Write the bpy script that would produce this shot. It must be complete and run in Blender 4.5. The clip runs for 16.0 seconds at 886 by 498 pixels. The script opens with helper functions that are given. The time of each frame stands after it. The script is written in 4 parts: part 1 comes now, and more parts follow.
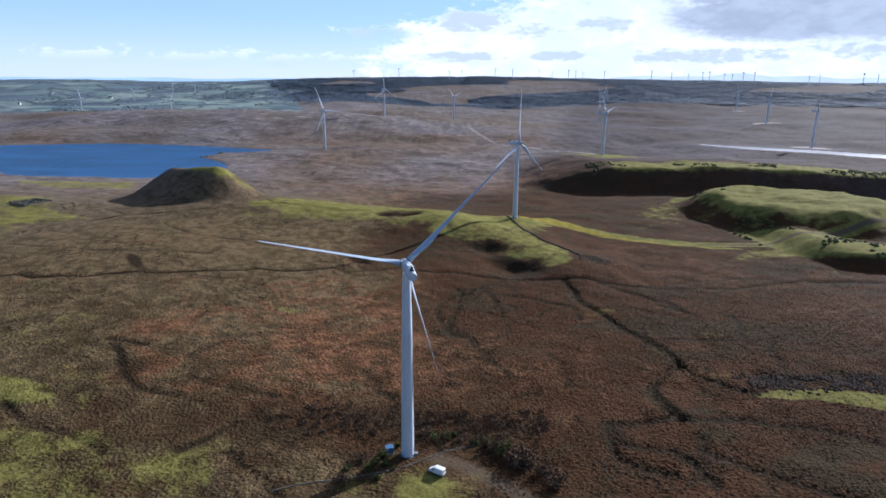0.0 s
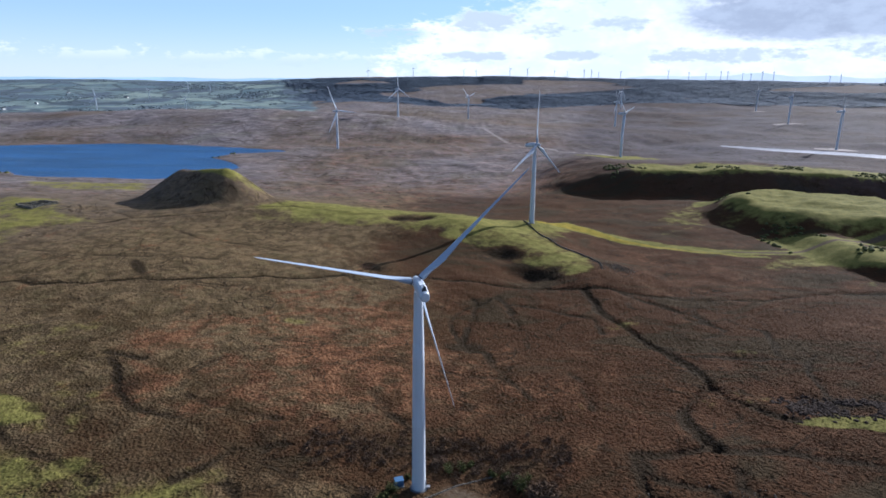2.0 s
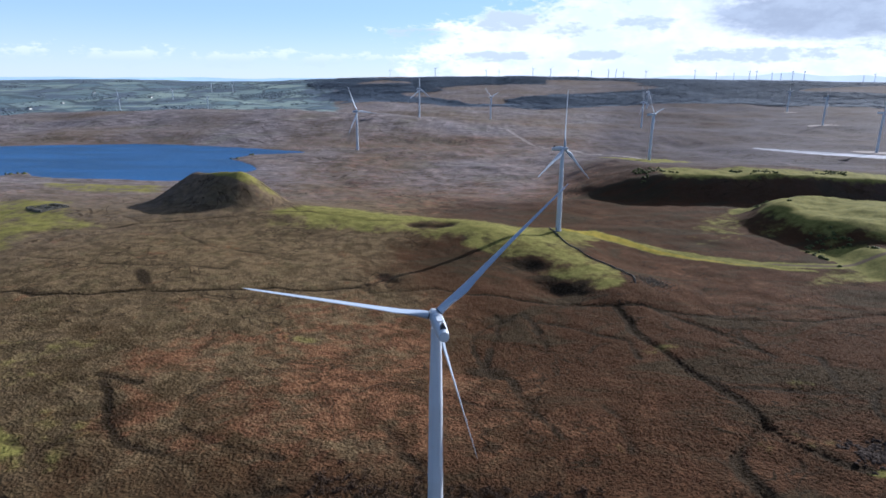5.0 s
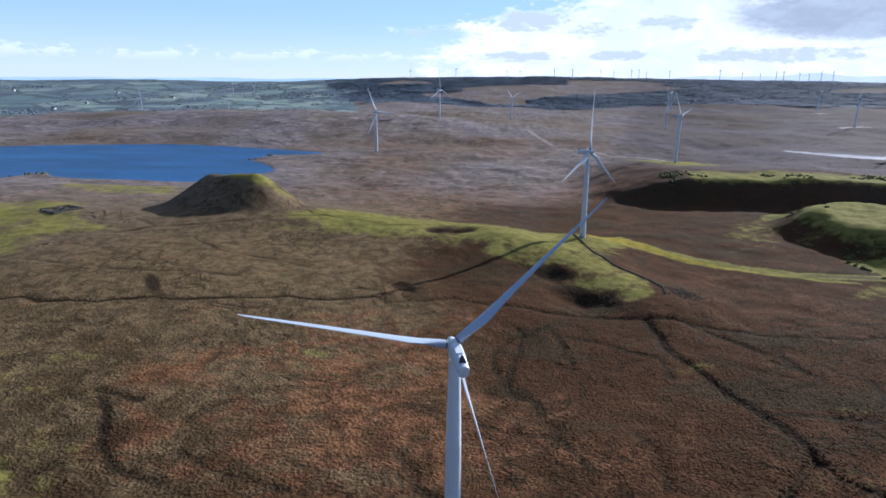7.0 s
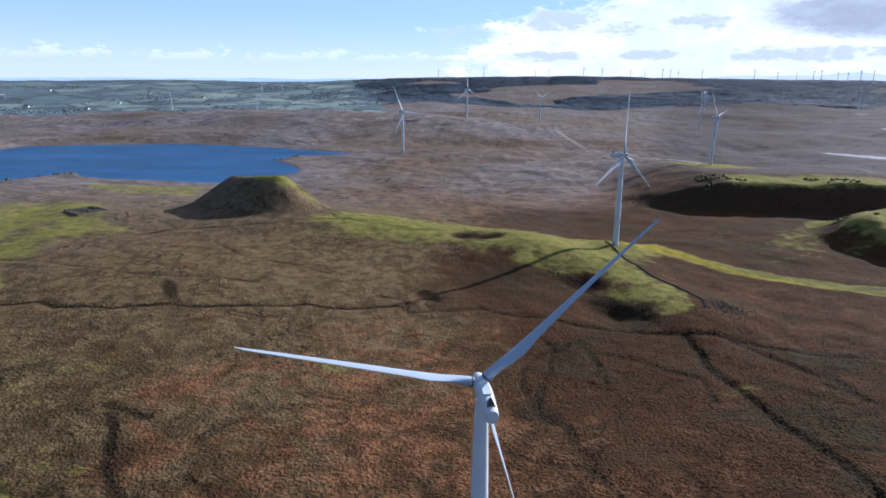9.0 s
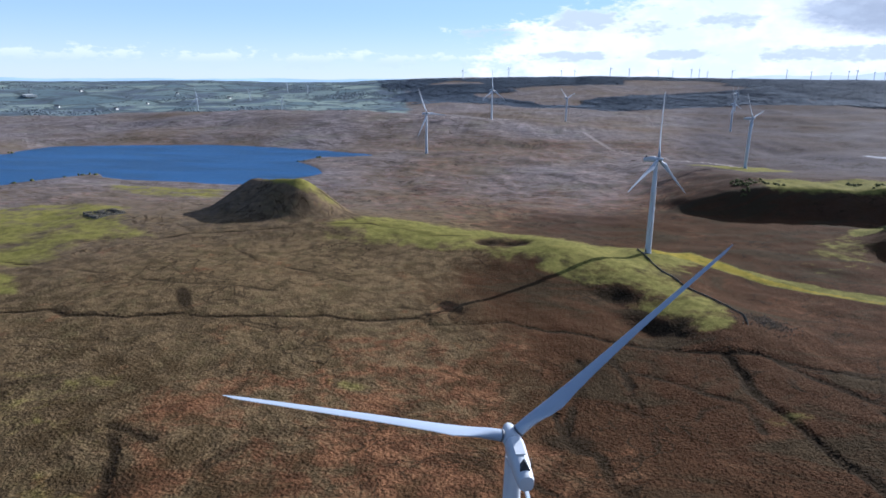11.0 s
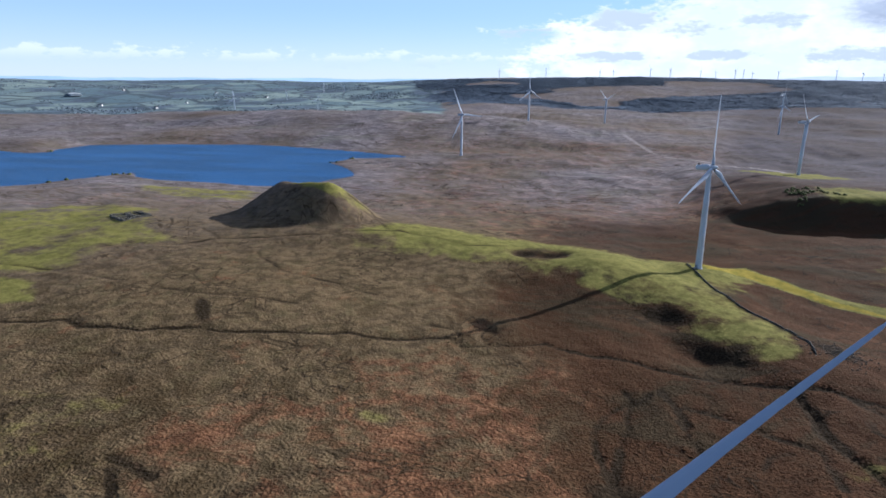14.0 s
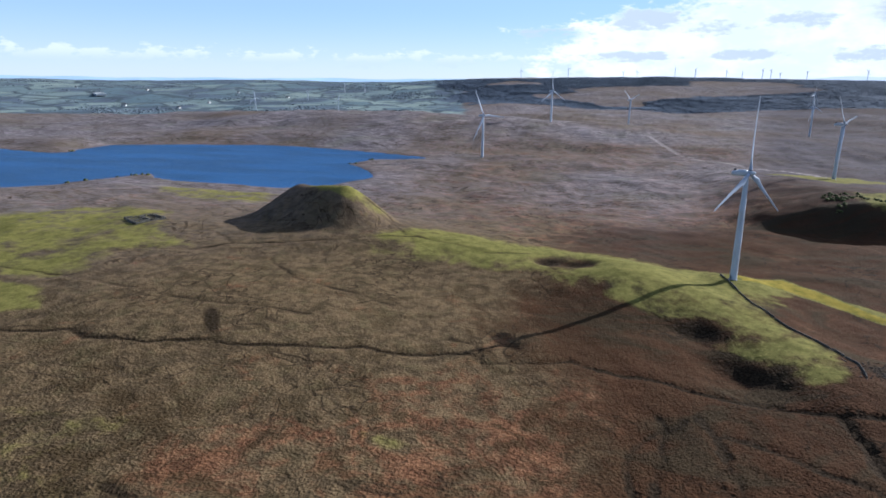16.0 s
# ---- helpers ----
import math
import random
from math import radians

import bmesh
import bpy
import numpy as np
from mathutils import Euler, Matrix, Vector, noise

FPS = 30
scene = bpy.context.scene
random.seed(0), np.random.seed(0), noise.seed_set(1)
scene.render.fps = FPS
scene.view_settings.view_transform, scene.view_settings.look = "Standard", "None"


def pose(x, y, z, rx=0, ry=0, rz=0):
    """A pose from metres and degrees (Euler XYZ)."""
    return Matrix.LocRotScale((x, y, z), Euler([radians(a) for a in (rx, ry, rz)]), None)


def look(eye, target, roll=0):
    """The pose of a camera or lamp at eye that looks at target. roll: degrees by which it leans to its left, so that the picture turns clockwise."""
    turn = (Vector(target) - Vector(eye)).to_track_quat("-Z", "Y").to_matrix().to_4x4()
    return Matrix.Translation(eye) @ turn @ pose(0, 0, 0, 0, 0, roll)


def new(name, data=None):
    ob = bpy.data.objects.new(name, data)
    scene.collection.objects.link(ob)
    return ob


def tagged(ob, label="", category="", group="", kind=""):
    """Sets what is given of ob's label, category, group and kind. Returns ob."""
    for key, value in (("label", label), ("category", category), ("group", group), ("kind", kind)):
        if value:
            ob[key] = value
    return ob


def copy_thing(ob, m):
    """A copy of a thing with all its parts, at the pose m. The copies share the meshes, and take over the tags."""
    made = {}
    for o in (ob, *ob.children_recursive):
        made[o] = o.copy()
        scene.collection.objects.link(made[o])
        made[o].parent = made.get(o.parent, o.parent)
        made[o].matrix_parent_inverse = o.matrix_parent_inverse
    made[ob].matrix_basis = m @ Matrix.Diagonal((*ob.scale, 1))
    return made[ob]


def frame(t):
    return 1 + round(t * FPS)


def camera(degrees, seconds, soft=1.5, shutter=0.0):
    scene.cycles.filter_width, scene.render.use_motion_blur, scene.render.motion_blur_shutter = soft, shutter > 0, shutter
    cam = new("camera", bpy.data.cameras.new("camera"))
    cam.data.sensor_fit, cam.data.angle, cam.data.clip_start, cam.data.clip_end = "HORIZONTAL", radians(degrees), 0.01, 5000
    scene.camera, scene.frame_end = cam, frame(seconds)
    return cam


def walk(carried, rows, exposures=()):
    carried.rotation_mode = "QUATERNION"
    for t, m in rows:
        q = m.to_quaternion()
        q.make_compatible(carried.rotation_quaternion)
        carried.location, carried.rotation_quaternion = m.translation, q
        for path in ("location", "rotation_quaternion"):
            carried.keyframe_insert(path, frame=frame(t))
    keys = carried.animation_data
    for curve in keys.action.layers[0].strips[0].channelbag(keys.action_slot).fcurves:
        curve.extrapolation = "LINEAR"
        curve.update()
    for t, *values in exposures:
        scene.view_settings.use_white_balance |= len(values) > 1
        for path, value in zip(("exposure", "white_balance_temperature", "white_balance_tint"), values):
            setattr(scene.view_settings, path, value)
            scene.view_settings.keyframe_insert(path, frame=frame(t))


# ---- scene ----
cam = camera(70.1, 16.0, soft=1.7)
PATH = [
    (0, (12.211, -185.553, 121.389), (12.2, -183.622, 120.866), 0.5),
    (0.5, (12.054, -180.962, 121.388), (12.033, -179.032, 120.865), 0.5),
    (1, (11.842, -176.387, 121.385), (11.811, -174.457, 120.861), 0.5),
    (1.5, (11.614, -171.861, 121.405), (11.573, -169.932, 120.881), 0.5),
    (2, (11.373, -167.427, 121.44), (11.32, -165.497, 120.916), 0.5),
    (2.5, (11.163, -163.012, 121.461), (11.099, -161.082, 120.937), 0.5),
    (3, (10.967, -158.526, 121.48), (10.892, -156.597, 120.956), 0.5),
    (3.5, (10.815, -154.061, 121.493), (10.729, -152.132, 120.969), 0.4),
    (4, (10.611, -149.605, 121.463), (10.514, -147.678, 120.939), 0.4),
    (6.5, (9.177, -127.342, 121.087), (9.017, -125.418, 120.563), 0.5),
    (7, (8.727, -122.895, 121.059), (8.548, -120.973, 120.535), 0.5),
    (7.5, (8.232, -118.559, 121.047), (8.032, -116.639, 120.522), 0.5),
    (8, (7.761, -114.288, 121.033), (7.541, -112.37, 120.508), 0.4),
    (8.5, (7.36, -110.078, 121.023), (7.12, -108.162, 120.498), 0.4),
    (9, (6.972, -105.88, 121.022), (6.711, -103.967, 120.497), 0.4),
    (11.5, (3.2, -84.086, 121.203), (2.85, -82.187, 120.679), 0.4),
    (12, (2.386, -79.852, 121.233), (2.019, -77.956, 120.709), 0.5),
    (12.5, (1.575, -75.724, 121.266), (1.192, -73.832, 120.741), 0.5),
    (13, (0.764, -71.598, 121.328), (0.364, -69.709, 120.804), 0.5),
    (13.5, (-0.077, -67.399, 121.394), (-0.496, -65.514, 120.869), 0.5),
    (14, (-0.974, -63.135, 121.447), (-1.41, -61.254, 120.922), 0.5),
    (14.5, (-1.935, -58.805, 121.493), (-2.389, -56.928, 120.968), 0.5),
    (15, (-2.966, -54.495, 121.526), (-3.435, -52.621, 121.001), 0.5),
    (15.5, (-4.11, -50.202, 121.565), (-4.595, -48.333, 121.039), 0.5),
    (16, (-5.26, -45.956, 121.585), (-5.757, -44.089, 121.059), 0.5),
]
EXPOSURE, KELVIN, TINT = 0.93, 5480, 13
walk(cam, [(t, look(eye, target, roll)) for t, eye, target, roll in PATH], [(0, EXPOSURE, KELVIN, TINT), (16, EXPOSURE, KELVIN, TINT)])

# ---- light ----
SUN_AZ, SUN_EL = 44.0, 22.0   # degrees clockwise from +Y, and above the horizon
world = bpy.data.worlds.new("sky")
scene.world = world
world.use_nodes = True


class Nodes:
    """A short way to write node trees."""

    def __init__(self, tree):
        self.tree = tree
        tree.nodes.clear()

    def add(self, kind, ins=(), **props):
        n = self.tree.nodes.new(kind)
        for k, v in props.items():
            setattr(n, k, v)
        for key, v in dict(ins).items():
            if isinstance(v, bpy.types.NodeSocket):
                self.tree.links.new(v, n.inputs[key])
            else:
                n.inputs[key].default_value = v
        return n

    def math(self, op, a, b=0.0, clamp=False):
        return self.add("ShaderNodeMath", {0: a, 1: b}, operation=op, use_clamp=clamp).outputs[0]

    def mix(self, f, a, b, kind="MIX"):
        n = self.add("ShaderNodeMix", {0: f, 6: a, 7: b}, data_type="RGBA", blend_type=kind)
        return n.outputs[2]

    def ramp(self, v, lo, hi, a=0.0, b=1.0):
        return self.add("ShaderNodeMapRange", {0: v, 1: lo, 2: hi, 3: a, 4: b}, interpolation_type="SMOOTHSTEP").outputs[0]

    def noise(self, vec, scale, detail=4.0, rough=0.55, out=0, dist=0.0):
        return self.add("ShaderNodeTexNoise", {"Vector": vec, "Scale": scale, "Detail": detail, "Roughness": rough, "Distortion": dist}).outputs[out]


def rgb(r, g, b):
    return (r, g, b, 1.0)


wn = Nodes(world.node_tree)
sky = wn.add("ShaderNodeTexSky", sky_type="NISHITA", sun_disc=False, sun_elevation=radians(SUN_EL), sun_rotation=radians(SUN_AZ),
             altitude=1500, air_density=1.0, dust_density=0.1, ozone_density=2.0)
ray = wn.add("ShaderNodeTexCoord").outputs["Generated"]
sep = wn.add("ShaderNodeSeparateXYZ", {0: ray})
azim = wn.math("ARCTAN2", sep.outputs[0], sep.outputs[1])
elev = wn.math("ARCSINE", sep.outputs[2])
# thin high veil, whiter towards the horizon
veil = wn.mix(wn.ramp(elev, -0.01, 0.10), rgb(7.6, 8.6, 9.6), rgb(4.9, 6.9, 8.7))
clear = wn.mix(wn.ramp(elev, 0.04, 0.35, 0.75, 0.0), sky.outputs[0], veil)
# cumulus: flat-bottomed heaps, so the noise is stretched along the horizon
def heap_noise(stretch, seed, scale, detail, rough):
    v = wn.add("ShaderNodeCombineXYZ", {0: azim, 1: wn.math("MULTIPLY", elev, stretch), 2: seed}).outputs[0]
    return wn.noise(v, scale, detail, rough)


heaps, puffs, wisps = heap_noise(1.8, 0.37, 9.0, 8.0, 0.6), heap_noise(2.0, 4.1, 24.0, 6.0, 0.6), heap_noise(2.6, 7.3, 60.0, 5.0, 0.6)


def lump(az0, el0, wide, high):
    """A soft oval in the sky, 1 in its middle and below 0 outside."""
    u = wn.math("DIVIDE", wn.math("SUBTRACT", azim, az0), wide)
    v = wn.math("DIVIDE", wn.math("SUBTRACT", elev, el0), high)
    return wn.math("SUBTRACT", 1.0, wn.math("ADD", wn.math("MULTIPLY", u, u), wn.math("MULTIPLY", v, v)))


def swing(v, amount):
    return wn.math("MULTIPLY", wn.math("SUBTRACT", v, 0.5), amount)


ragged = wn.math("ADD", swing(heaps, 2.2), wn.math("ADD", swing(puffs, 3.4), swing(wisps, 2.2)))
# the sunlit bank, thicker towards the sun
reach = wn.math("SUBTRACT", wn.math("ADD", azim, wn.math("MULTIPLY", ragged, 0.13)), wn.ramp(elev, 0.06, 0.125, 0.0, 0.20))
bank_f = wn.math("MULTIPLY", wn.ramp(reach, -0.13, -0.01), wn.ramp(wn.math("ABSOLUTE", wn.math("SUBTRACT", azim, 0.55)), 0.9, 1.4, 1.0, 0.0))
# grey flat undersides and the large dull cloud
dull = -3.0
for az0, el0, wide, high in ((0.045, 0.082, 0.060, 0.016), (0.225, 0.077, 0.042, 0.013), (0.125, 0.068, 0.050, 0.010), (-0.10, 0.062, 0.050, 0.010), (0.02, 0.030, 0.07, 0.008), (0.17, 0.034, 0.06, 0.008), (0.36, 0.032, 0.12, 0.010), (0.58, 0.040, 0.10, 0.012)):
    dull = wn.math("MAXIMUM", dull, lump(az0, el0, wide, high))
heavy = wn.math("MAXIMUM", lump(0.60, 0.125, 0.33, 0.085), lump(0.48, 0.085, 0.19, 0.036))
grey = wn.ramp(wn.math("ADD", dull, wn.math("MULTIPLY", ragged, 1.3)), 0.0, 1.0, 0.0, 0.85)
gloom = wn.ramp(wn.math("ADD", heavy, wn.math("MULTIPLY", ragged, 0.3)), -0.05, 0.55, 0.0, 0.98)
low = wn.ramp(wn.math("ADD", wn.math("ADD", puffs, swing(wisps, 0.4)), wn.ramp(wn.math("ABSOLUTE", wn.math("SUBTRACT", elev, 0.026)), 0.0, 0.03, 0.06, -0.30)), 0.47, 0.60, 0.0, 0.7)
low_tone = wn.mix(wn.ramp(elev, 0.018, 0.036), rgb(7.0, 7.9, 9.0), rgb(9.4, 9.8, 10.2))
sky_all = wn.mix(low, clear, low_tone)
lit = wn.mix(wn.ramp(wn.math("ADD", heaps, swing(puffs, 0.5)), 0.40, 0.60), rgb(8.9, 9.4, 10.0), rgb(10.4, 10.6, 10.9))
lit = wn.mix(grey, lit, rgb(6.0, 6.7, 7.9))
sky_all = wn.mix(wn.math("MULTIPLY", bank_f, 0.96), sky_all, lit)
sky_all = wn.mix(gloom, sky_all, wn.mix(wn.ramp(puffs, 0.35, 0.65), rgb(4.5, 5.0, 5.9), rgb(5.5, 6.1, 7.0)))
back = wn.add("ShaderNodeBackground", {"Color": sky_all, "Strength": 0.057})
wn.add("ShaderNodeOutputWorld", {"Surface": back.outputs[0]})

lamp = bpy.data.lights.new("sun", "SUN")
lamp.energy, lamp.angle, lamp.color = 5.0, radians(0.53), (1.0, 0.93, 0.82)
sun = new("sun", lamp)
a, e = radians(SUN_AZ), radians(SUN_EL)
sun.matrix_world = look((300 * math.sin(a), 300 * math.cos(a), 300 * math.tan(e)), (0, 0, 0))


# ---- terrain in numbers ----
GRIDS = {}


def lattice(n, seed):
    if seed not in GRIDS:
        GRIDS[seed] = np.random.RandomState(seed).rand(n, n)
    return GRIDS[seed]


def vnoise(x, y, size, seed):
    """Smooth value noise, -1 to 1, with cells of that many metres."""
    g = lattice(256, seed)
    u, v = x / size, y / size
    i, j = np.floor(u).astype(int), np.floor(v).astype(int)
    fu, fv = u - i, v - j
    fu, fv = fu * fu * (3 - 2 * fu), fv * fv * (3 - 2 * fv)
    i, j, k, l = i % 256, j % 256, (i + 1) % 256, (j + 1) % 256
    return 2 * ((g[i, j] * (1 - fu) + g[k, j] * fu) * (1 - fv) + (g[i, l] * (1 - fu) + g[k, l] * fu) * fv) - 1


def fbm(x, y, size, seed, octaves=4):
    return sum(vnoise(x, y, size / 2 ** k, seed + k) * 0.5 ** k for k in range(octaves)) / 1.6


def step(a, b, v):
    t = np.clip((v - a) / (b - a), 0, 1)
    return t * t * (3 - 2 * t)


def hump(x, y, cx, cy, sx, sy, turn=0.0):
    c, s = math.cos(radians(turn)), math.sin(radians(turn))
    u, v = (x - cx) * c + (y - cy) * s, -(x - cx) * s + (y - cy) * c
    return np.exp(-0.5 * ((u / sx) ** 2 + (v / sy) ** 2))


def off_line(x, y, pts):
    """Distance to a line of points, and which side (left positive)."""
    best, side = np.full(np.shape(x), 1e9), np.zeros(np.shape(x))
    for (ax, ay), (bx, by) in zip(pts, pts[1:]):
        dx, dy = bx - ax, by - ay
        t = np.clip(((x - ax) * dx + (y - ay) * dy) / (dx * dx + dy * dy), 0, 1)
        ex, ey = x - ax - t * dx, y - ay - t * dy
        d = np.sqrt(ex * ex + ey * ey)
        near = d < best
        best = np.where(near, d, best)
        side = np.where(near, np.sign(dx * ey - dy * ex), side)
    return best, side


def near_line(x, y, pts, reach=25.0):
    """Distance to a line of points, worked out only close to it."""
    px, py = [p[0] for p in pts], [p[1] for p in pts]
    at = (x > min(px) - reach) & (x < max(px) + reach) & (y > min(py) - reach) & (y < max(py) + reach)
    out = np.full(np.shape(x), 1e6)
    if at.any():
        out[at] = off_line(x[at], y[at], pts)[0]
    return out


def in_shape(x, y, pts):
    """Signed distance to a closed outline, positive inside."""
    ring = list(pts) + [pts[0]]
    d, _ = off_line(x, y, ring)
    odd = np.zeros(np.shape(x), bool)
    for (ax, ay), (bx, by) in zip(ring, ring[1:]):
        if ay != by:
            odd ^= ((ay > y) != (by > y)) & (x < (bx - ax) * (y - ay) / (by - ay) + ax)
    return np.where(odd, d, -d)


LAKE_Z, POOL_Z = -5.0, 6.0
LAKE = [(-1500, 380), (-760, 455), (-640, 545), (-606, 640), (-592, 655), (-565, 628), (-530, 618), (-460, 616), (-380, 607), (-330, 640), (-300, 720),
        (-330, 775), (-384, 830), (-371, 885), (-285, 935), (-396, 982), (-494, 1010), (-630, 1030), (-790, 985), (-905, 940), (-905, 860), (-880, 822), (-905, 800), (-1500, 900)]
POOL = [(470, 1012), (500, 975), (555, 918), (632, 872), (700, 806), (900, 650), (930, 675), (750, 835), (660, 905), (575, 955)]
HILL = (-208.0, 396.0)
HILL_TOP = [(-252, 424), (-228, 414), (-205, 405)]
RIDGE = [(-190, 392), (-120, 372), (-60, 355), (10, 345), (66, 352)]
SPUR = [(24, 328), (54, 300), (77, 268), (93, 246)]
STREAM = [(-420, 140), (-276, 172), (-252, 181), (-237, 176), (-206, 178), (-183, 188), (-161, 188), (-119, 201), (-112, 206), (-103, 202), (-80, 209), (-61, 216),
          (-54, 209), (-38, 217), (-18, 224), (4, 220), (30, 216), (56, 211), (77, 208), (104, 210), (140, 194), (190, 190), (240, 205), (330, 190)]
FEEDER = [(-75, 226), (-60, 225), (-55, 214)]
BURN = [(88, 206), (91, 190), (91, 175), (98, 156), (103, 135), (108, 114), (113, 97), (117, 82), (117, 72), (109, 66), (100, 58), (95, 49), (95, 39), (97, 32), (100, 25)]
SIDE_BURN = [(117, 74), (119, 62), (126, 53), (130, 48), (136, 46)]
LOOP = [(100, 25), (88, 23), (76, 20), (71, 18), (69, 10), (69, 0), (71, -5), (76, -9), (84, -11)]
WALL_LINE = [(66, 366), (76, 318), (86, 294), (100, 270), (108, 252), (106, 236)]
TRACES = [[(-311, 298), (-277, 305), (-255, 324), (-222, 335), (-185, 347), (-157, 361), (-134, 370), (-107, 360), (-81, 349), (-53, 360)], [(-283, 349), (-268, 338), (-255, 324)], [(-188, 404), (-169, 407), (-159, 393), (-143, 371)], [(-368, 246), (-307, 241), (-206, 226), (-150, 228)], [(-212, 302), (-182, 275), (-112, 255)],
          [(104, 210), (126, 195), (161, 202), (213, 213), (234, 204), (330, 185)]]
DRAINS = [
          # hollow ways between the bracken beds
          [(74, 4), (81, 2), (89, 0), (93, -6), (95, -16)], [(101, 12), (98, 3), (102, -2), (108, -6), (117, -10), (124, -16), (136, -23)], [(97, 32), (101, 23), (113, 23), (125, 22), (138, 21), (150, 16), (170, 5)],
          [(44, 184), (58, 178), (72, 166), (86, 162)], [(133, 130), (142, 133), (148, 140), (143, 151), (135, 160)], [(163, 144), (168, 140), (164, 122), (159, 106)], [(178, 108), (170, 102), (161, 86), (161, 76), (159, 65)],
          [(121, 104), (133, 105), (147, 100), (165, 103)], [(40, 172), (42, 157), (44, 144), (32, 151), (39, 160)], [(20, 182), (12, 168), (8, 155), (8, 140), (12, 124), (16, 112), (25, 110), (27, 91), (31, 78), (37, 67), (40, 57)],
          [(21, 180), (20, 158), (16, 141), (12, 124)], [(63, 144), (67, 152), (74, 156)], [(86, 160), (85, 136)], [(3, 86), (11, 81), (23, 79), (31, 78)], [(60, 84), (64, 75), (63, 60), (62, 50)], [(112, 204), (128, 181), (142, 165), (145, 147)],
          [(34, 194), (40, 182), (42, 168)], [(29, 191), (22, 182), (19, 190)], [(-93, 48), (-81, 41), (-69, 37), (-52, 34)], [(-63, 33), (-58, 20), (-51, 13)], [(-143, 85), (-135, 84), (-124, 80)],
          [(-140, 80), (-126, 62), (-118, 47), (-105, 35), (-90, 31)], [(-60, -4), (-51, -12), (-43, -19), (-36, -26)], [(-153, 24), (-141, 16), (-130, 8), (-111, 0), (-98, -8)], [(-145, 35), (-137, 33)], [(-46, 17), (-61, 14), (-68, 5), (-75, -3)], [(-23, 58), (-15, 41), (-6, 32)]]
MOUND_A = [(80, 640), (140, 560), (195, 548), (300, 545), (420, 532), (560, 512), (800, 470)]
MOUND_B = (338, 391, -40)
MOUND_C = [(262, 290), (272, 256), (292, 238), (320, 226), (400, 205)]
TRACK = [(72, 362), (100, 366), (130, 345), (170, 318), (210, 300), (255, 290), (310, 302), (400, 335), (520, 380)]


def bank(x, y, line, height, width, back):
    """A steep face along a line (rising to its left) and a long back slope."""
    d, side = off_line(x, y, line)
    s = d * side
    ramp = np.clip(1 + s / width, 0, 1)
    return height * (0.75 * ramp + 0.25 * step(0, 1, ramp)) * (1 - step(25, back, s))


def in_dome(x, y):
    """How far out on the dome-shaped bank: 0 in the middle, 1 at its foot; steep towards the burn."""
    c, s = math.cos(radians(MOUND_B[2])), math.sin(radians(MOUND_B[2]))
    u, v = (x - MOUND_B[0]) * c + (y - MOUND_B[1]) * s, -(x - MOUND_B[0]) * s + (y - MOUND_B[1]) * c
    return np.hypot(u / np.where(u < 0, 118, 100), v / np.where(v < 0, 92, 105))


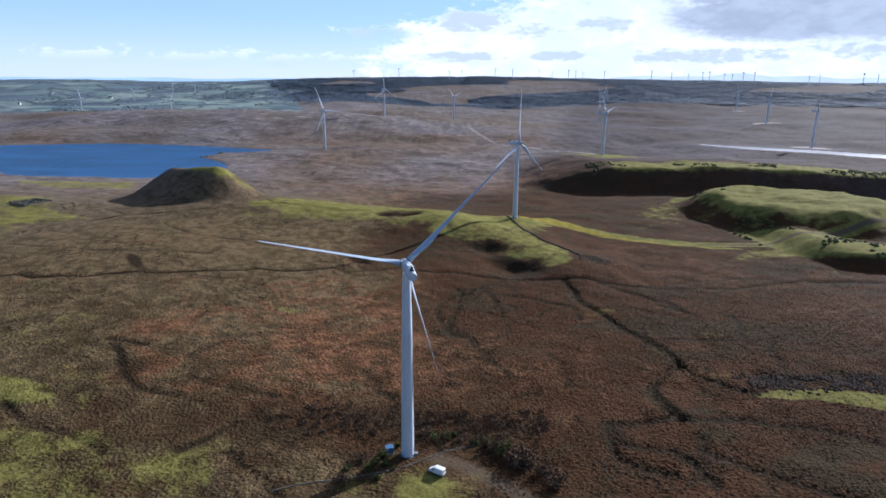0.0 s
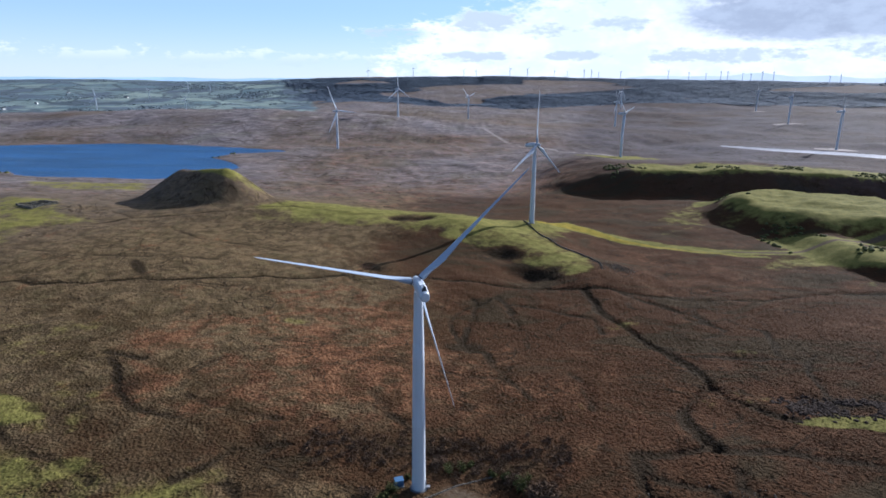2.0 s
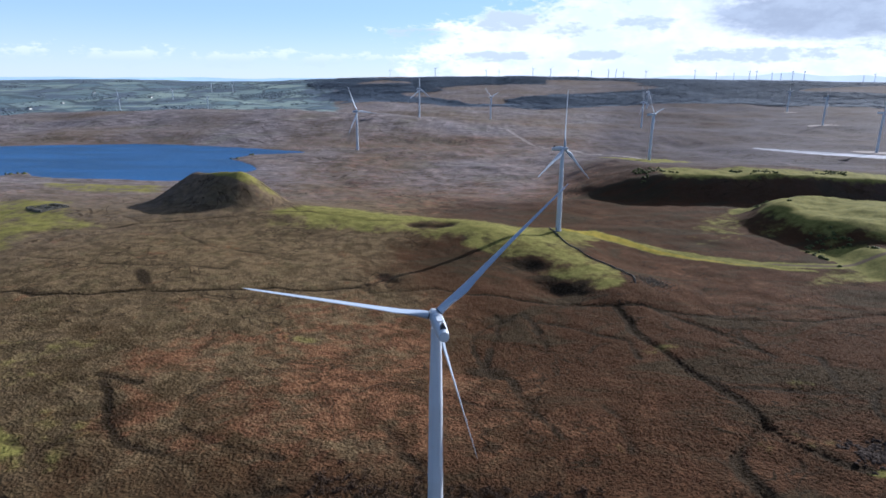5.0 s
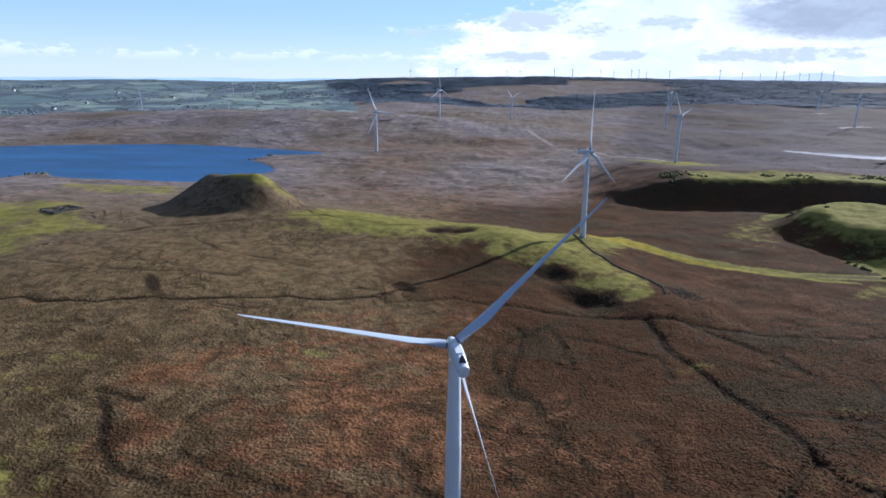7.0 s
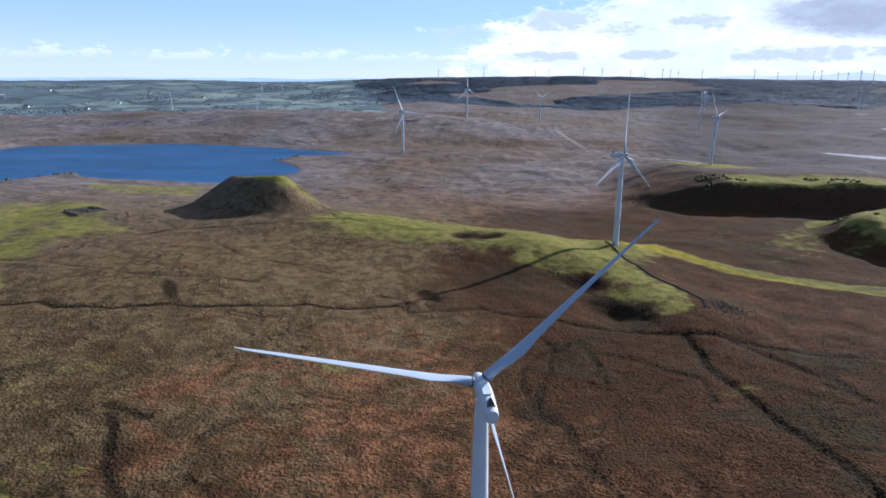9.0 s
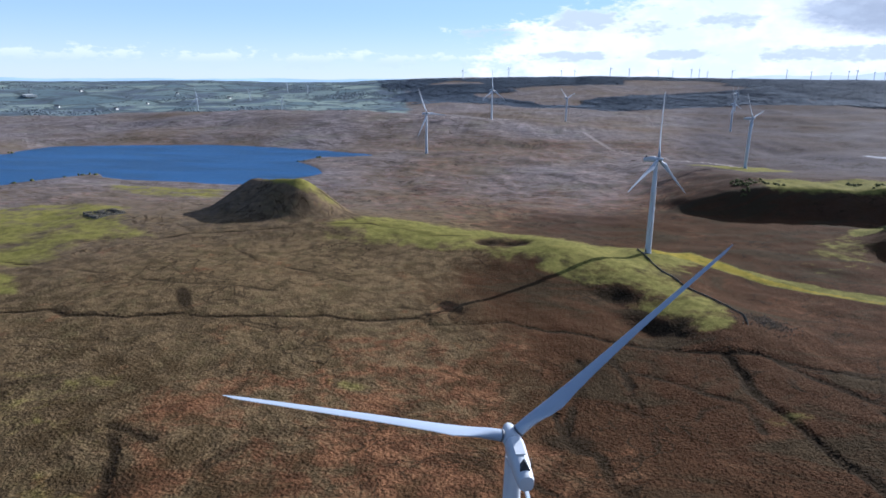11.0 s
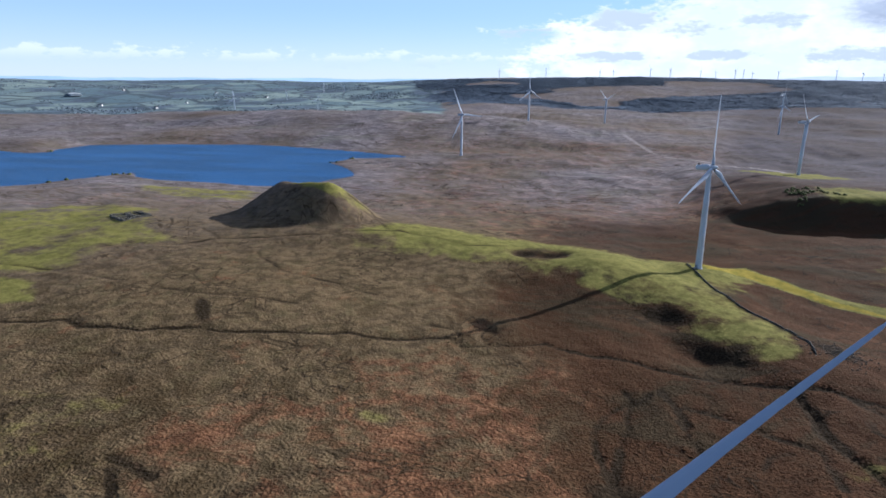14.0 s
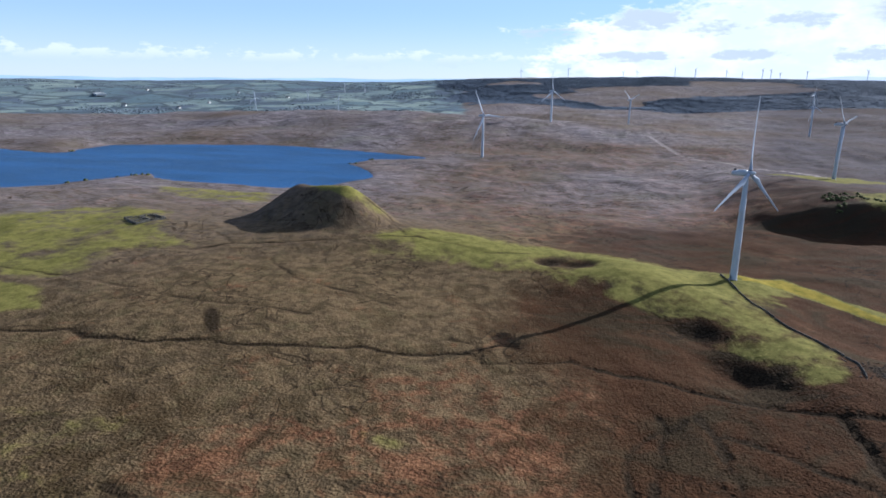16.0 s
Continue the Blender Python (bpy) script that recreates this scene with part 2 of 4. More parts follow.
def height(x, y):
    x, y = np.asarray(x, float), np.asarray(y, float)
    r = np.hypot(x, y)
    z = 1.2 * fbm(x, y, 90, 11) * step(25, 120, r) + 0.9 * fbm(x, y, 17, 21, 4) * step(18, 60, r)
    z += -7.5 * hump(x, y, 110, 250, 120, 95) - 4.5 * hump(x, y, 15, 140, 75, 45) + 3 * hump(x, y, -110, 30, 90, 60)
    z += 11 * hump(x, y, -340, 365, 150, 95) + 4 * hump(x, y, -190, 240, 80, 45)
    # steep-sided hill, long green ridge and its spur
    d, _ = off_line(x, y, HILL_TOP)
    v = 1 - np.sqrt((d / 43) ** 2 + 0.03) + 0.03 * fbm(x, y, 30, 31)
    z += 31.5 * 0.5 * (v + np.sqrt(v * v + 0.008))
    d, _ = off_line(x, y, RIDGE)
    z += 9.5 * np.exp(-0.5 * (d / 42) ** 2) * (1 - 0.65 * step(-10, 55, x))
    d, _ = off_line(x, y, SPUR)
    z += 7.5 * np.exp(-0.5 * (d / 27) ** 2)
    for cx, cy, deep, long, wide, turn in ((-41, 349, 3.6, 6, 5, 10), (-21, 347, 4.0, 8, 5.5, -15), (41, 270, 3.6, 11, 8, -34), (59, 233, 5.0, 14, 10, -34)):
        z -= deep * hump(x + 3 * fbm(x, y, 9, 35, 2), y + 3 * fbm(x, y, 9, 37, 2), cx, cy, long, wide, turn)
    # banks with a steep shaded side, their edges uneven
    bx, by = x + 3 * fbm(x, y, 40, 301), y + 3 * fbm(x, y, 40, 311)
    z += bank(bx, by, MOUND_A, 26, 27, 330) * step(85, 215, x) * (1 - 0.45 * step(330, 620, x))
    q = in_dome(bx, by)
    z += (17.5 + 3 * fbm(x, y, 30, 141)) * (1 - step(0.58, 1.0, q))
    z += bank(bx, by, MOUND_C, 9, 14, 80) * step(262, 296, x)
    z += 1.5 * hump(x, y, 255, 812, 90, 60) - 9 * hump(x, y, -80, 640, 260, 150)
    # moor towards the distance
    z += 42 * hump(x, y, -640, 1480, 420, 190, -8) + 14 * hump(x, y, -150, 1400, 260, 160) - 8 * hump(x, y, -160, 1060, 260, 60)
    z += 22 * step(300, 1100, x) * step(600, 1300, y)
    z += 14 * fbm(x, y, 420, 41) * step(900, 1700, r) + 5 * fbm(x, y, 120, 51) * step(600, 1000, r) + 2.6 * fbm(x, y, 34, 55, 3) * step(400, 640, r) * (1 - step(2200, 2800, r))
    az = np.degrees(np.arctan2(x, y))
    far = step(2300, 4550, r)
    top = 86 + 44 * step(-20, -4, az) - 14 * step(13, 22, az) + 5 * np.sin(az * 0.35) + 4 * fbm(az * 40, r * 0.05, 60, 61)
    z = z * (1 - far) + far * top
    # still water lies in its own hollow
    for shape, level in ((LAKE, LAKE_Z), (POOL, POOL_Z)):
        q = in_shape(x, y, shape) + 5 * fbm(x, y, 45, 71)
        z = level + (z - level) * step(4, 90, -q) + 0.5 * step(0, 8, -q) - 3.5 * step(0, 12, q)
    # ditches and burns
    wx, wy = x + 2.2 * fbm(x, y, 17, 81), y + 2.2 * fbm(x, y, 17, 85)
    for line, deep, wide in ((STREAM, 0.9, 1.2), (FEEDER, 0.8, 1.1), (BURN, 1.6, 1.2), (SIDE_BURN, 1.3, 1.2), (LOOP, 1.1, 1.3), *[(line, 0.7, 1.4) for line in DRAINS], *[(line, 0.3, 1.2) for line in TRACES]):
        z -= deep * np.exp(-0.5 * (near_line(wx, wy, line) / wide) ** 2)
    # levelled pads of the near machine and of the next one
    pad = 1 - step(20, 42, np.hypot(x - 8, y + 8))
    z = z * (1 - pad)
    pad = 1 - step(7, 26, np.hypot(x - 72, y - 358))
    return z * (1 - pad) + 3.0 * pad


def ground_z(x, y):
    return float(height(np.array([x]), np.array([y]))[0])


# ---- materials ----
def material(name, rough=0.6, metal=0.0):
    m = bpy.data.materials.new(name)
    m.use_nodes = True
    return m, Nodes(m.node_tree)


def finish(m, n, color, rough=0.6, metal=0.0, bump=None, strength=0.3, dist=0.05, **extra):
    """Closes a material; the strength of its relief may vary over the surface."""
    ins = {"Base Color": color, "Roughness": rough, "Metallic": metal}
    ins.update(extra)
    if bump is not None:
        ins["Normal"] = n.add("ShaderNodeBump", {"Height": bump, "Strength": strength, "Distance": dist}).outputs[0]
    b = n.add("ShaderNodeBsdfPrincipled", ins)
    n.add("ShaderNodeOutputMaterial", {"Surface": b.outputs[0]})
    return m


def plain(name, color, rough=0.6, metal=0.0, vary=0.25, scale=2.0, bump=0.2, dist=0.02, gloss=0.5):
    """A painted, stony or leafy surface with grain at two scales."""
    m, n = material(name)
    p = n.add("ShaderNodeTexCoord").outputs["Object"]
    big, small = n.noise(p, scale, 5.0), n.noise(p, scale * 11, 3.0)
    f = n.math("ADD", n.math("MULTIPLY", big, 0.65), n.math("MULTIPLY", small, 0.35))
    dark, light = [max(0, c * (1 - vary)) for c in color], [c * (1 + vary) for c in color]
    col = n.mix(n.ramp(f, 0.3, 0.7), rgb(*dark), rgb(*light))
    return finish(m, n, col, n.ramp(small, 0.3, 0.7, rough * 0.85, min(1, rough * 1.15)), metal, small, bump, dist, **{"Specular IOR Level": gloss})


def warm(r, g, b):
    return (r * 1.13, g, b * 0.87, 1.0)


def ground_material():
    m, n = material("moorland")
    p = n.add("ShaderNodeNewGeometry").outputs["Position"]
    a1 = n.add("ShaderNodeVertexColor", layer_name="cover")
    a2 = n.add("ShaderNodeVertexColor", layer_name="use")
    c1, c2 = n.add("ShaderNodeSeparateColor", {0: a1.outputs[0]}), n.add("ShaderNodeSeparateColor", {0: a2.outputs[0]})
    grass, rust, wet_shade = c1.outputs[0], c1.outputs[1], c1.outputs[2]
    bare, wood, field = c2.outputs[0], c2.outputs[1], c2.outputs[2]
    huge, big, mid, tuft, fine = n.noise(p, 0.006, 5), n.noise(p, 0.035, 6, 0.62, dist=0.6), n.noise(p, 0.16, 5, 0.6), n.noise(p, 0.75, 3, 0.6), n.noise(p, 3.2, 3)
    blades = n.add("ShaderNodeTexVoronoi", {"Vector": n.add("ShaderNodeVectorMath", {0: p, 1: n.noise(p, 0.5, 3, out=1)}).outputs[0], "Scale": 0.8, "Randomness": 1.0}).outputs["Distance"]
    hazy_moor, ling_shade = a1.outputs[1], a2.outputs[1]
    # rough grass and rushes, dead bracken, heather
    def elsewhere(dx, dy):
        return n.add("ShaderNodeVectorMath", {0: p, 1: (dx, dy, 0.0)}).outputs[0]

    def over(v, a=1.0):
        return n.math("MULTIPLY", n.math("SUBTRACT", v, 0.5), a)

    patch, blot = n.noise(p, 0.055, 5, 0.6, dist=1.2), n.noise(elsewhere(310, 90), 0.085, 5, 0.62, dist=1.1)
    base = n.mix(n.ramp(mid, 0.36, 0.64), warm(0.070, 0.055, 0.034), warm(0.142, 0.110, 0.066))
    base = n.mix(n.ramp(blot, 0.48, 0.66, 0.0, 0.5), base, warm(0.094, 0.088, 0.046))
    f_rust = n.ramp(n.math("ADD", rust, n.math("ADD", over(big, 1.9), over(blot, 1.5))), 0.22, 0.66)
    pink = n.mix(n.ramp(n.math("ADD", n.math("MULTIPLY", mid, 0.5), n.math("MULTIPLY", n.noise(elsewhere(-140, 260), 0.07, 5, 0.6, dist=1.0), 0.5)), 0.40, 0.60), warm(0.076, 0.040, 0.024), warm(0.182, 0.100, 0.058))
    col = n.mix(f_rust, base, pink)
    col = n.mix(n.ramp(patch, 0.50, 0.62, 0.0, 0.5), col, warm(0.052, 0.044, 0.023))
    col = n.mix(n.ramp(n.math("ADD", patch, over(blot, -0.6)), 0.40, 0.30, 0.0, 0.3), col, warm(0.185, 0.140, 0.085))
    # heather patches, plus painted darkening of the backlit side
    spread = n.math("ADD", n.math("MULTIPLY", ling_shade, 0.30), n.math("ADD", huge, n.math("ADD", over(patch, 0.9), over(mid, 0.4))))
    col = n.mix(n.ramp(spread, 0.52, 0.80, 0.0, 0.70), col, warm(0.040, 0.027, 0.014))
    col = n.mix(n.ramp(n.math("ADD", ling_shade, over(patch, 1.2)), 0.15, 1.0, 0.0, 0.70), col, warm(0.046, 0.023, 0.013))
    col = n.mix(n.math("MULTIPLY", n.ramp(tuft, 0.46, 0.78, 0.0, 0.45), n.ramp(ling_shade, 0.2, 1.1, 1.0, 0.25)), col, n.mix(f_rust, warm(0.160, 0.130, 0.080), warm(0.134, 0.076, 0.044)))
    # moor further out: bent-grass and heather, paled and blued with painted haze
    hazed_bent = n.mix(n.ramp(big, 0.40, 0.62), rgb(0.182, 0.160, 0.170), rgb(0.258, 0.222, 0.230))
    hazed_bent = n.mix(n.ramp(patch, 0.54, 0.64, 0.0, 0.7), hazed_bent, rgb(0.170, 0.152, 0.160))
    hazed_bent = n.mix(n.ramp(n.noise(p, 0.012, 5, 0.6, dist=1.0), 0.52, 0.62, 0.0, 0.6), hazed_bent, rgb(0.190, 0.180, 0.150))
    hazed_bent = n.mix(n.ramp(n.math("ADD", ling_shade, n.math("MULTIPLY", n.math("SUBTRACT", big, 0.5), 0.9)), 0.30, 0.80, 0.0, 0.85), hazed_bent, rgb(0.086, 0.078, 0.094))
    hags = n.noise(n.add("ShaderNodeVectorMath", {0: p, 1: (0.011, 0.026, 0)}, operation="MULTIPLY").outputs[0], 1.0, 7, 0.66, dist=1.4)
    hazed_bent = n.mix(n.ramp(hags, 0.54, 0.64, 0.0, 0.5), hazed_bent, rgb(0.105, 0.092, 0.105))
    hazed_bent = n.mix(n.ramp(hags, 0.42, 0.34, 0.0, 0.2), hazed_bent, rgb(0.270, 0.215, 0.200))
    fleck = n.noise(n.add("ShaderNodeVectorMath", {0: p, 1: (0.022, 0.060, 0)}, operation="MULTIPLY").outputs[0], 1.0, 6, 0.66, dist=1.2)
    hazed_bent = n.mix(n.ramp(fleck, 0.53, 0.61, 0.0, 0.6), hazed_bent, rgb(0.110, 0.100, 0.095))
    hazed_bent = n.mix(n.ramp(fleck, 0.43, 0.36, 0.0, 0.25), hazed_bent, rgb(0.280, 0.210, 0.195))
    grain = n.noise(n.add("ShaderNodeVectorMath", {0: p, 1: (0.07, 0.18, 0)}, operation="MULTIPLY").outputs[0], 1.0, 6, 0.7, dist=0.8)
    hazed_bent = n.mix(n.ramp(grain, 0.49, 0.62, 0.0, 0.85), hazed_bent, rgb(0.092, 0.080, 0.080))
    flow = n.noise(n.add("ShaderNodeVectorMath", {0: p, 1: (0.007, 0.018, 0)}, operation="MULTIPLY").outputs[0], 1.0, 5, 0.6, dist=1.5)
    hazed_bent = n.mix(n.ramp(n.math("ABSOLUTE", n.math("SUBTRACT", flow, 0.5)), 0.006, 0.024, 0.75, 0.0), hazed_bent, rgb(0.060, 0.052, 0.050))
    hazed_bent = n.mix(n.ramp(n.math("ABSOLUTE", n.math("SUBTRACT", flow, 0.58)), 0.005, 0.018, 0.6, 0.0), hazed_bent, rgb(0.070, 0.062, 0.052))
    streaks = n.math("MULTIPLY", n.ramp(hags, 0.48, 0.60, 0.0, 0.75), n.ramp(ling_shade, 0.35, 0.95))
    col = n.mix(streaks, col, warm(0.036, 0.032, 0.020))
    col = n.mix(hazy_moor, col, hazed_bent)
    green = n.mix(n.ramp(mid, 0.3, 0.7), warm(0.100, 0.110, 0.032), warm(0.180, 0.182, 0.060))
    green = n.mix(n.ramp(tuft, 0.5, 0.8), green, warm(0.225, 0.218, 0.080))
    green = n.mix(n.ramp(grass, 0.93, 0.99, 0.0, 0.8), green, n.mix(n.ramp(mid, 0.3, 0.7), warm(0.160, 0.155, 0.022), warm(0.290, 0.240, 0.036)))
    f_green = n.ramp(n.math("ADD", grass, n.math("MULTIPLY", n.math("SUBTRACT", n.math("ADD", n.math("MULTIPLY", big, 0.68), n.math("MULTIPLY", mid, 0.32)), 0.5), 1.8)), 0.36, 0.74)
    col = n.mix(f_green, col, green)
    # hedged fields on the plain, with haze put into their blue-green
    q = n.add("ShaderNodeVectorMath", {0: p, 1: (0.0062, 0.0040, 0)}, operation="MULTIPLY").outputs[0]
    cell = n.add("ShaderNodeTexVoronoi", {"Vector": q, "Scale": 1.0})
    edge = n.add("ShaderNodeTexVoronoi", {"Vector": q, "Scale": 1.0}, feature="DISTANCE_TO_EDGE").outputs[0]
    tone = n.add("ShaderNodeSeparateColor", {0: cell.outputs["Color"]}).outputs[0]
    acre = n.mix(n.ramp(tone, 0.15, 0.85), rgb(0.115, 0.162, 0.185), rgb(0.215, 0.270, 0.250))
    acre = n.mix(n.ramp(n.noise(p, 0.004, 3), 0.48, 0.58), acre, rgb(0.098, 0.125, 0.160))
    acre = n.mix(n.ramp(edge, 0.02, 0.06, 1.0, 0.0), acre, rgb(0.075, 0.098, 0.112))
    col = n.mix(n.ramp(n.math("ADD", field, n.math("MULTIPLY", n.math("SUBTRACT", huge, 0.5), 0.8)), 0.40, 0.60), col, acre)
    # needle litter under the far plantation, slate-blue with painted haze
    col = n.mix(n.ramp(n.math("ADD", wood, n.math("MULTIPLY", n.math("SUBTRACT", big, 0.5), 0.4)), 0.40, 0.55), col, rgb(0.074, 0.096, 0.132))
    # peat, wet ground and the hollows' painted shade, bare gravel, thin sheep drains
    def meander(where, scale, wide):
        v = n.noise(where, scale, 3, 0.5, dist=1.2)
        return n.ramp(n.math("ABSOLUTE", n.math("SUBTRACT", v, 0.5)), wide * 0.3, wide, 1.0, 0.0)

    thin = n.math("MAXIMUM", meander(elsewhere(90, 40), 0.017, 0.013), meander(elsewhere(-400, 700), 0.034, 0.020))
    thin = n.math("MULTIPLY", thin, n.ramp(n.noise(elsewhere(55, -130), 0.016, 3), 0.40, 0.58, 0.0, 0.50))
    wet_dark = n.math("MAXIMUM", wet_shade, n.math("MULTIPLY", thin, n.math("SUBTRACT", 1.0, f_green)))
    col = n.mix(n.ramp(n.math("ADD", wet_dark, n.math("MULTIPLY", n.math("SUBTRACT", mid, 0.5), 0.7)), 0.18, 0.66, 0.0, 0.94), col, n.mix(n.ramp(tuft, 0.35, 0.7), rgb(0.014, 0.010, 0.006), rgb(0.044, 0.030, 0.018)))
    stone = n.mix(n.ramp(fine, 0.4, 0.6), rgb(0.078, 0.056, 0.038), rgb(0.135, 0.100, 0.070))
    stone = n.mix(hazy_moor, stone, rgb(0.34, 0.30, 0.29))
    col = n.mix(n.ramp(n.math("ADD", bare, n.math("MULTIPLY", n.math("SUBTRACT", tuft, 0.5), 0.9)), 0.35, 0.70), col, stone)
    # tussocks: gap shade is painted dark; it and the relief fade out, haze-like
    far_fade = n.ramp(n.add("ShaderNodeSeparateXYZ", {0: p}).outputs[1], 60.0, 280.0, 1.0, 0.42)
    near = n.math("MULTIPLY", far_fade, n.math("SUBTRACT", n.math("SUBTRACT", 1.0, hazy_moor), bare, True))
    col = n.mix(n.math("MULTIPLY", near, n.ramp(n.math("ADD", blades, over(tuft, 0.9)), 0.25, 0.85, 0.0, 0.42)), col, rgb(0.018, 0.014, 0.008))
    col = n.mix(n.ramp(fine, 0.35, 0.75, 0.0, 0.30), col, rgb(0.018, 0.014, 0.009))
    relief = n.math("ADD", n.math("MULTIPLY", blades, -0.4), n.math("ADD", n.math("ADD", n.math("MULTIPLY", tuft, 1.2), n.math("MULTIPLY", mid, 1.6)), n.math("MULTIPLY", fine, 0.25)))
    turf = n.math("MULTIPLY", n.ramp(f_green, 0.2, 1.0, 1.0, 0.18), n.ramp(hazy_moor, 0.0, 0.6, 1.0, 0.25))
    return finish(m, n, col, 0.95, 0.0, relief, n.math("MULTIPLY", n.math("MULTIPLY", turf, far_fade), n.ramp(bare, 0.1, 0.6, 0.9, 0.25)), 0.9, **{"Specular IOR Level": 0.02})


def water_material(name, color, rough):
    m, n = material(name)
    p = n.add("ShaderNodeNewGeometry").outputs["Position"]
    waves = n.noise(n.add("ShaderNodeVectorMath", {0: p, 1: (0.35, 0.8, 1)}, operation="MULTIPLY").outputs[0], 1.0, 4, 0.65)
    wind = n.noise(n.add("ShaderNodeVectorMath", {0: p, 1: (0.006, 0.02, 1)}, operation="MULTIPLY").outputs[0], 1.0, 4)
    col = n.mix(n.ramp(wind, 0.35, 0.65), rgb(*[c * 0.8 for c in color]), rgb(*[c * 1.25 for c in color]))
    return finish(m, n, col, rough, 0.0, waves, 0.8, 0.5, **{"IOR": 1.33, "Specular IOR Level": 0.22})


def painted_steel(name, clean, worn):
    m, n = material(name)
    p = n.add("ShaderNodeTexCoord").outputs["Object"]
    streak = n.noise(n.add("ShaderNodeVectorMath", {0: p, 1: (2.2, 2.2, 0.10)}, operation="MULTIPLY").outputs[0], 1.0, 5, 0.6)
    dirt, fine = n.noise(p, 0.5, 5), n.noise(p, 9.0, 2)
    col = n.mix(n.ramp(streak, 0.50, 0.78, 0.0, 0.35), rgb(*clean), rgb(*worn))
    col = n.mix(n.ramp(dirt, 0.55, 0.8, 0.0, 0.22), col, rgb(0.44, 0.43, 0.40))
    return finish(m, n, col, n.ramp(fine, 0.3, 0.7, 0.30, 0.42), 0.0, fine, 0.05, 0.01, **{"Specular IOR Level": 0.25})


M_GROUND = ground_material()
# The lake's base colour is blued to stand in for reflected sky.
M_LAKE = water_material("lake_water", (0.016, 0.063, 0.160), 0.40)
M_POOL = water_material("pool_water", (0.34, 0.33, 0.36), 0.25)
M_STEEL = painted_steel("tower_paint", (0.52, 0.56, 0.62), (0.42, 0.44, 0.47))
# Same white paint as the tower, with the blades' blue shade put in.
M_BLADE = painted_steel("shaded_blade_paint", (0.34, 0.40, 0.50), (0.29, 0.33, 0.39))
M_DARK = plain("dark_vent", (0.03, 0.03, 0.035), 0.6)
M_COLLAR = plain("blade_collar", (0.09, 0.10, 0.12), 0.5)
M_CONCRETE = plain("concrete", (0.33, 0.32, 0.29), 0.9, 0, 0.2, 1.5, gloss=0.03)
M_VAN = plain("van_paint", (0.80, 0.81, 0.82), 0.28, 0, 0.04, 0.8, 0.02)
M_GLASS = plain("tinted_glass", (0.015, 0.018, 0.022), 0.06, 0, 0.1, 1.0, 0.0)
M_TYRE = plain("rubber", (0.02, 0.02, 0.021), 0.85)
M_RIM = plain("wheel_steel", (0.42, 0.42, 0.43), 0.4, 0.9)
M_LAMP = plain("lamp_lens", (0.45, 0.06, 0.04), 0.2, 0, 0.1)
M_BLUE = plain("blue_kiosk_paint", (0.045, 0.12, 0.24), 0.5, 0, 0.2, 1.5)
M_DRYSTONE = plain("drystone", (0.125, 0.116, 0.100), 0.95, 0, 0.45, 1.3, 0.6, 0.1, gloss=0.03)
M_BOULDER = plain("pale_boulder", (0.120, 0.100, 0.080), 0.95, 0, 0.35, 1.3, 0.5, 0.1, gloss=0.05)
M_HEATHER = plain("dark_heather", (0.045, 0.034, 0.028), 0.95, 0, 0.4, 0.8, gloss=0.02)
M_GORSE = plain("gorse_leaf", (0.070, 0.074, 0.028), 0.85, 0, 0.5, 1.2, gloss=0.03)
M_SCRUB = plain("dead_scrub", (0.085, 0.058, 0.040), 0.9, 0, 0.45, 1.0, gloss=0.03)
# The slate-blue of distant haze is put into both leaf colours.
M_SPRUCE = plain("hazed_spruce", (0.072, 0.094, 0.130), 1.0, 0, 0.15, 0.004, gloss=0.03)
M_HEDGE = plain("hazed_hedge_leaf", (0.105, 0.132, 0.150), 0.95, 0, 0.4, 0.03, gloss=0.03)
M_WOOD = plain("weathered_wood", (0.22, 0.19, 0.15), 0.9, 0, 0.3, 3.0, gloss=0.03)
M_ROOF = plain("slate", (0.10, 0.10, 0.11), 0.8)
M_RENDER = plain("white_render", (0.55, 0.55, 0.54), 0.85, 0, 0.08)


# ---- building blocks ----
def part(name, bm, mat, parent=None, label="", smooth=False):
    """Links a bmesh as one mesh object, under its thing if there is one."""
    me = bpy.data.meshes.new(name)
    bm.to_mesh(me)
    bm.free()
    me.materials.append(mat)
    if smooth:
        me.polygons.foreach_set("use_smooth", [True] * len(me.polygons))
    ob = new(name, me)
    if parent is not None:
        ob.parent = parent
    if label:
        tagged(ob, label)
    return ob


def raw(name, verts, faces, mat, parent=None, smooth=False):
    me = bpy.data.meshes.new(name)
    me.from_pydata(verts, [], faces)
    me.materials.append(mat)
    if smooth:
        me.polygons.foreach_set("use_smooth", [True] * len(me.polygons))
    ob = new(name, me)
    if parent is not None:
        ob.parent = parent
    return ob


def loft(rings, caps=True):
    """A skin over rings of equally many points."""
    bm = bmesh.new()
    rows = [[bm.verts.new(q) for q in ring] for ring in rings]
    k = len(rows[0])
    for lo, hi in zip(rows, rows[1:]):
        for i in range(k):
            bm.faces.new((lo[i], lo[(i + 1) % k], hi[(i + 1) % k], hi[i]))
    if caps:
        bm.faces.new(list(reversed(rows[0])))
        bm.faces.new(rows[-1])
    bmesh.ops.recalc_face_normals(bm, faces=bm.faces)
    return bm


def ring(radius, z, k=32):
    return [(radius * math.cos(2 * math.pi * i / k), radius * math.sin(2 * math.pi * i / k), z) for i in range(k)]


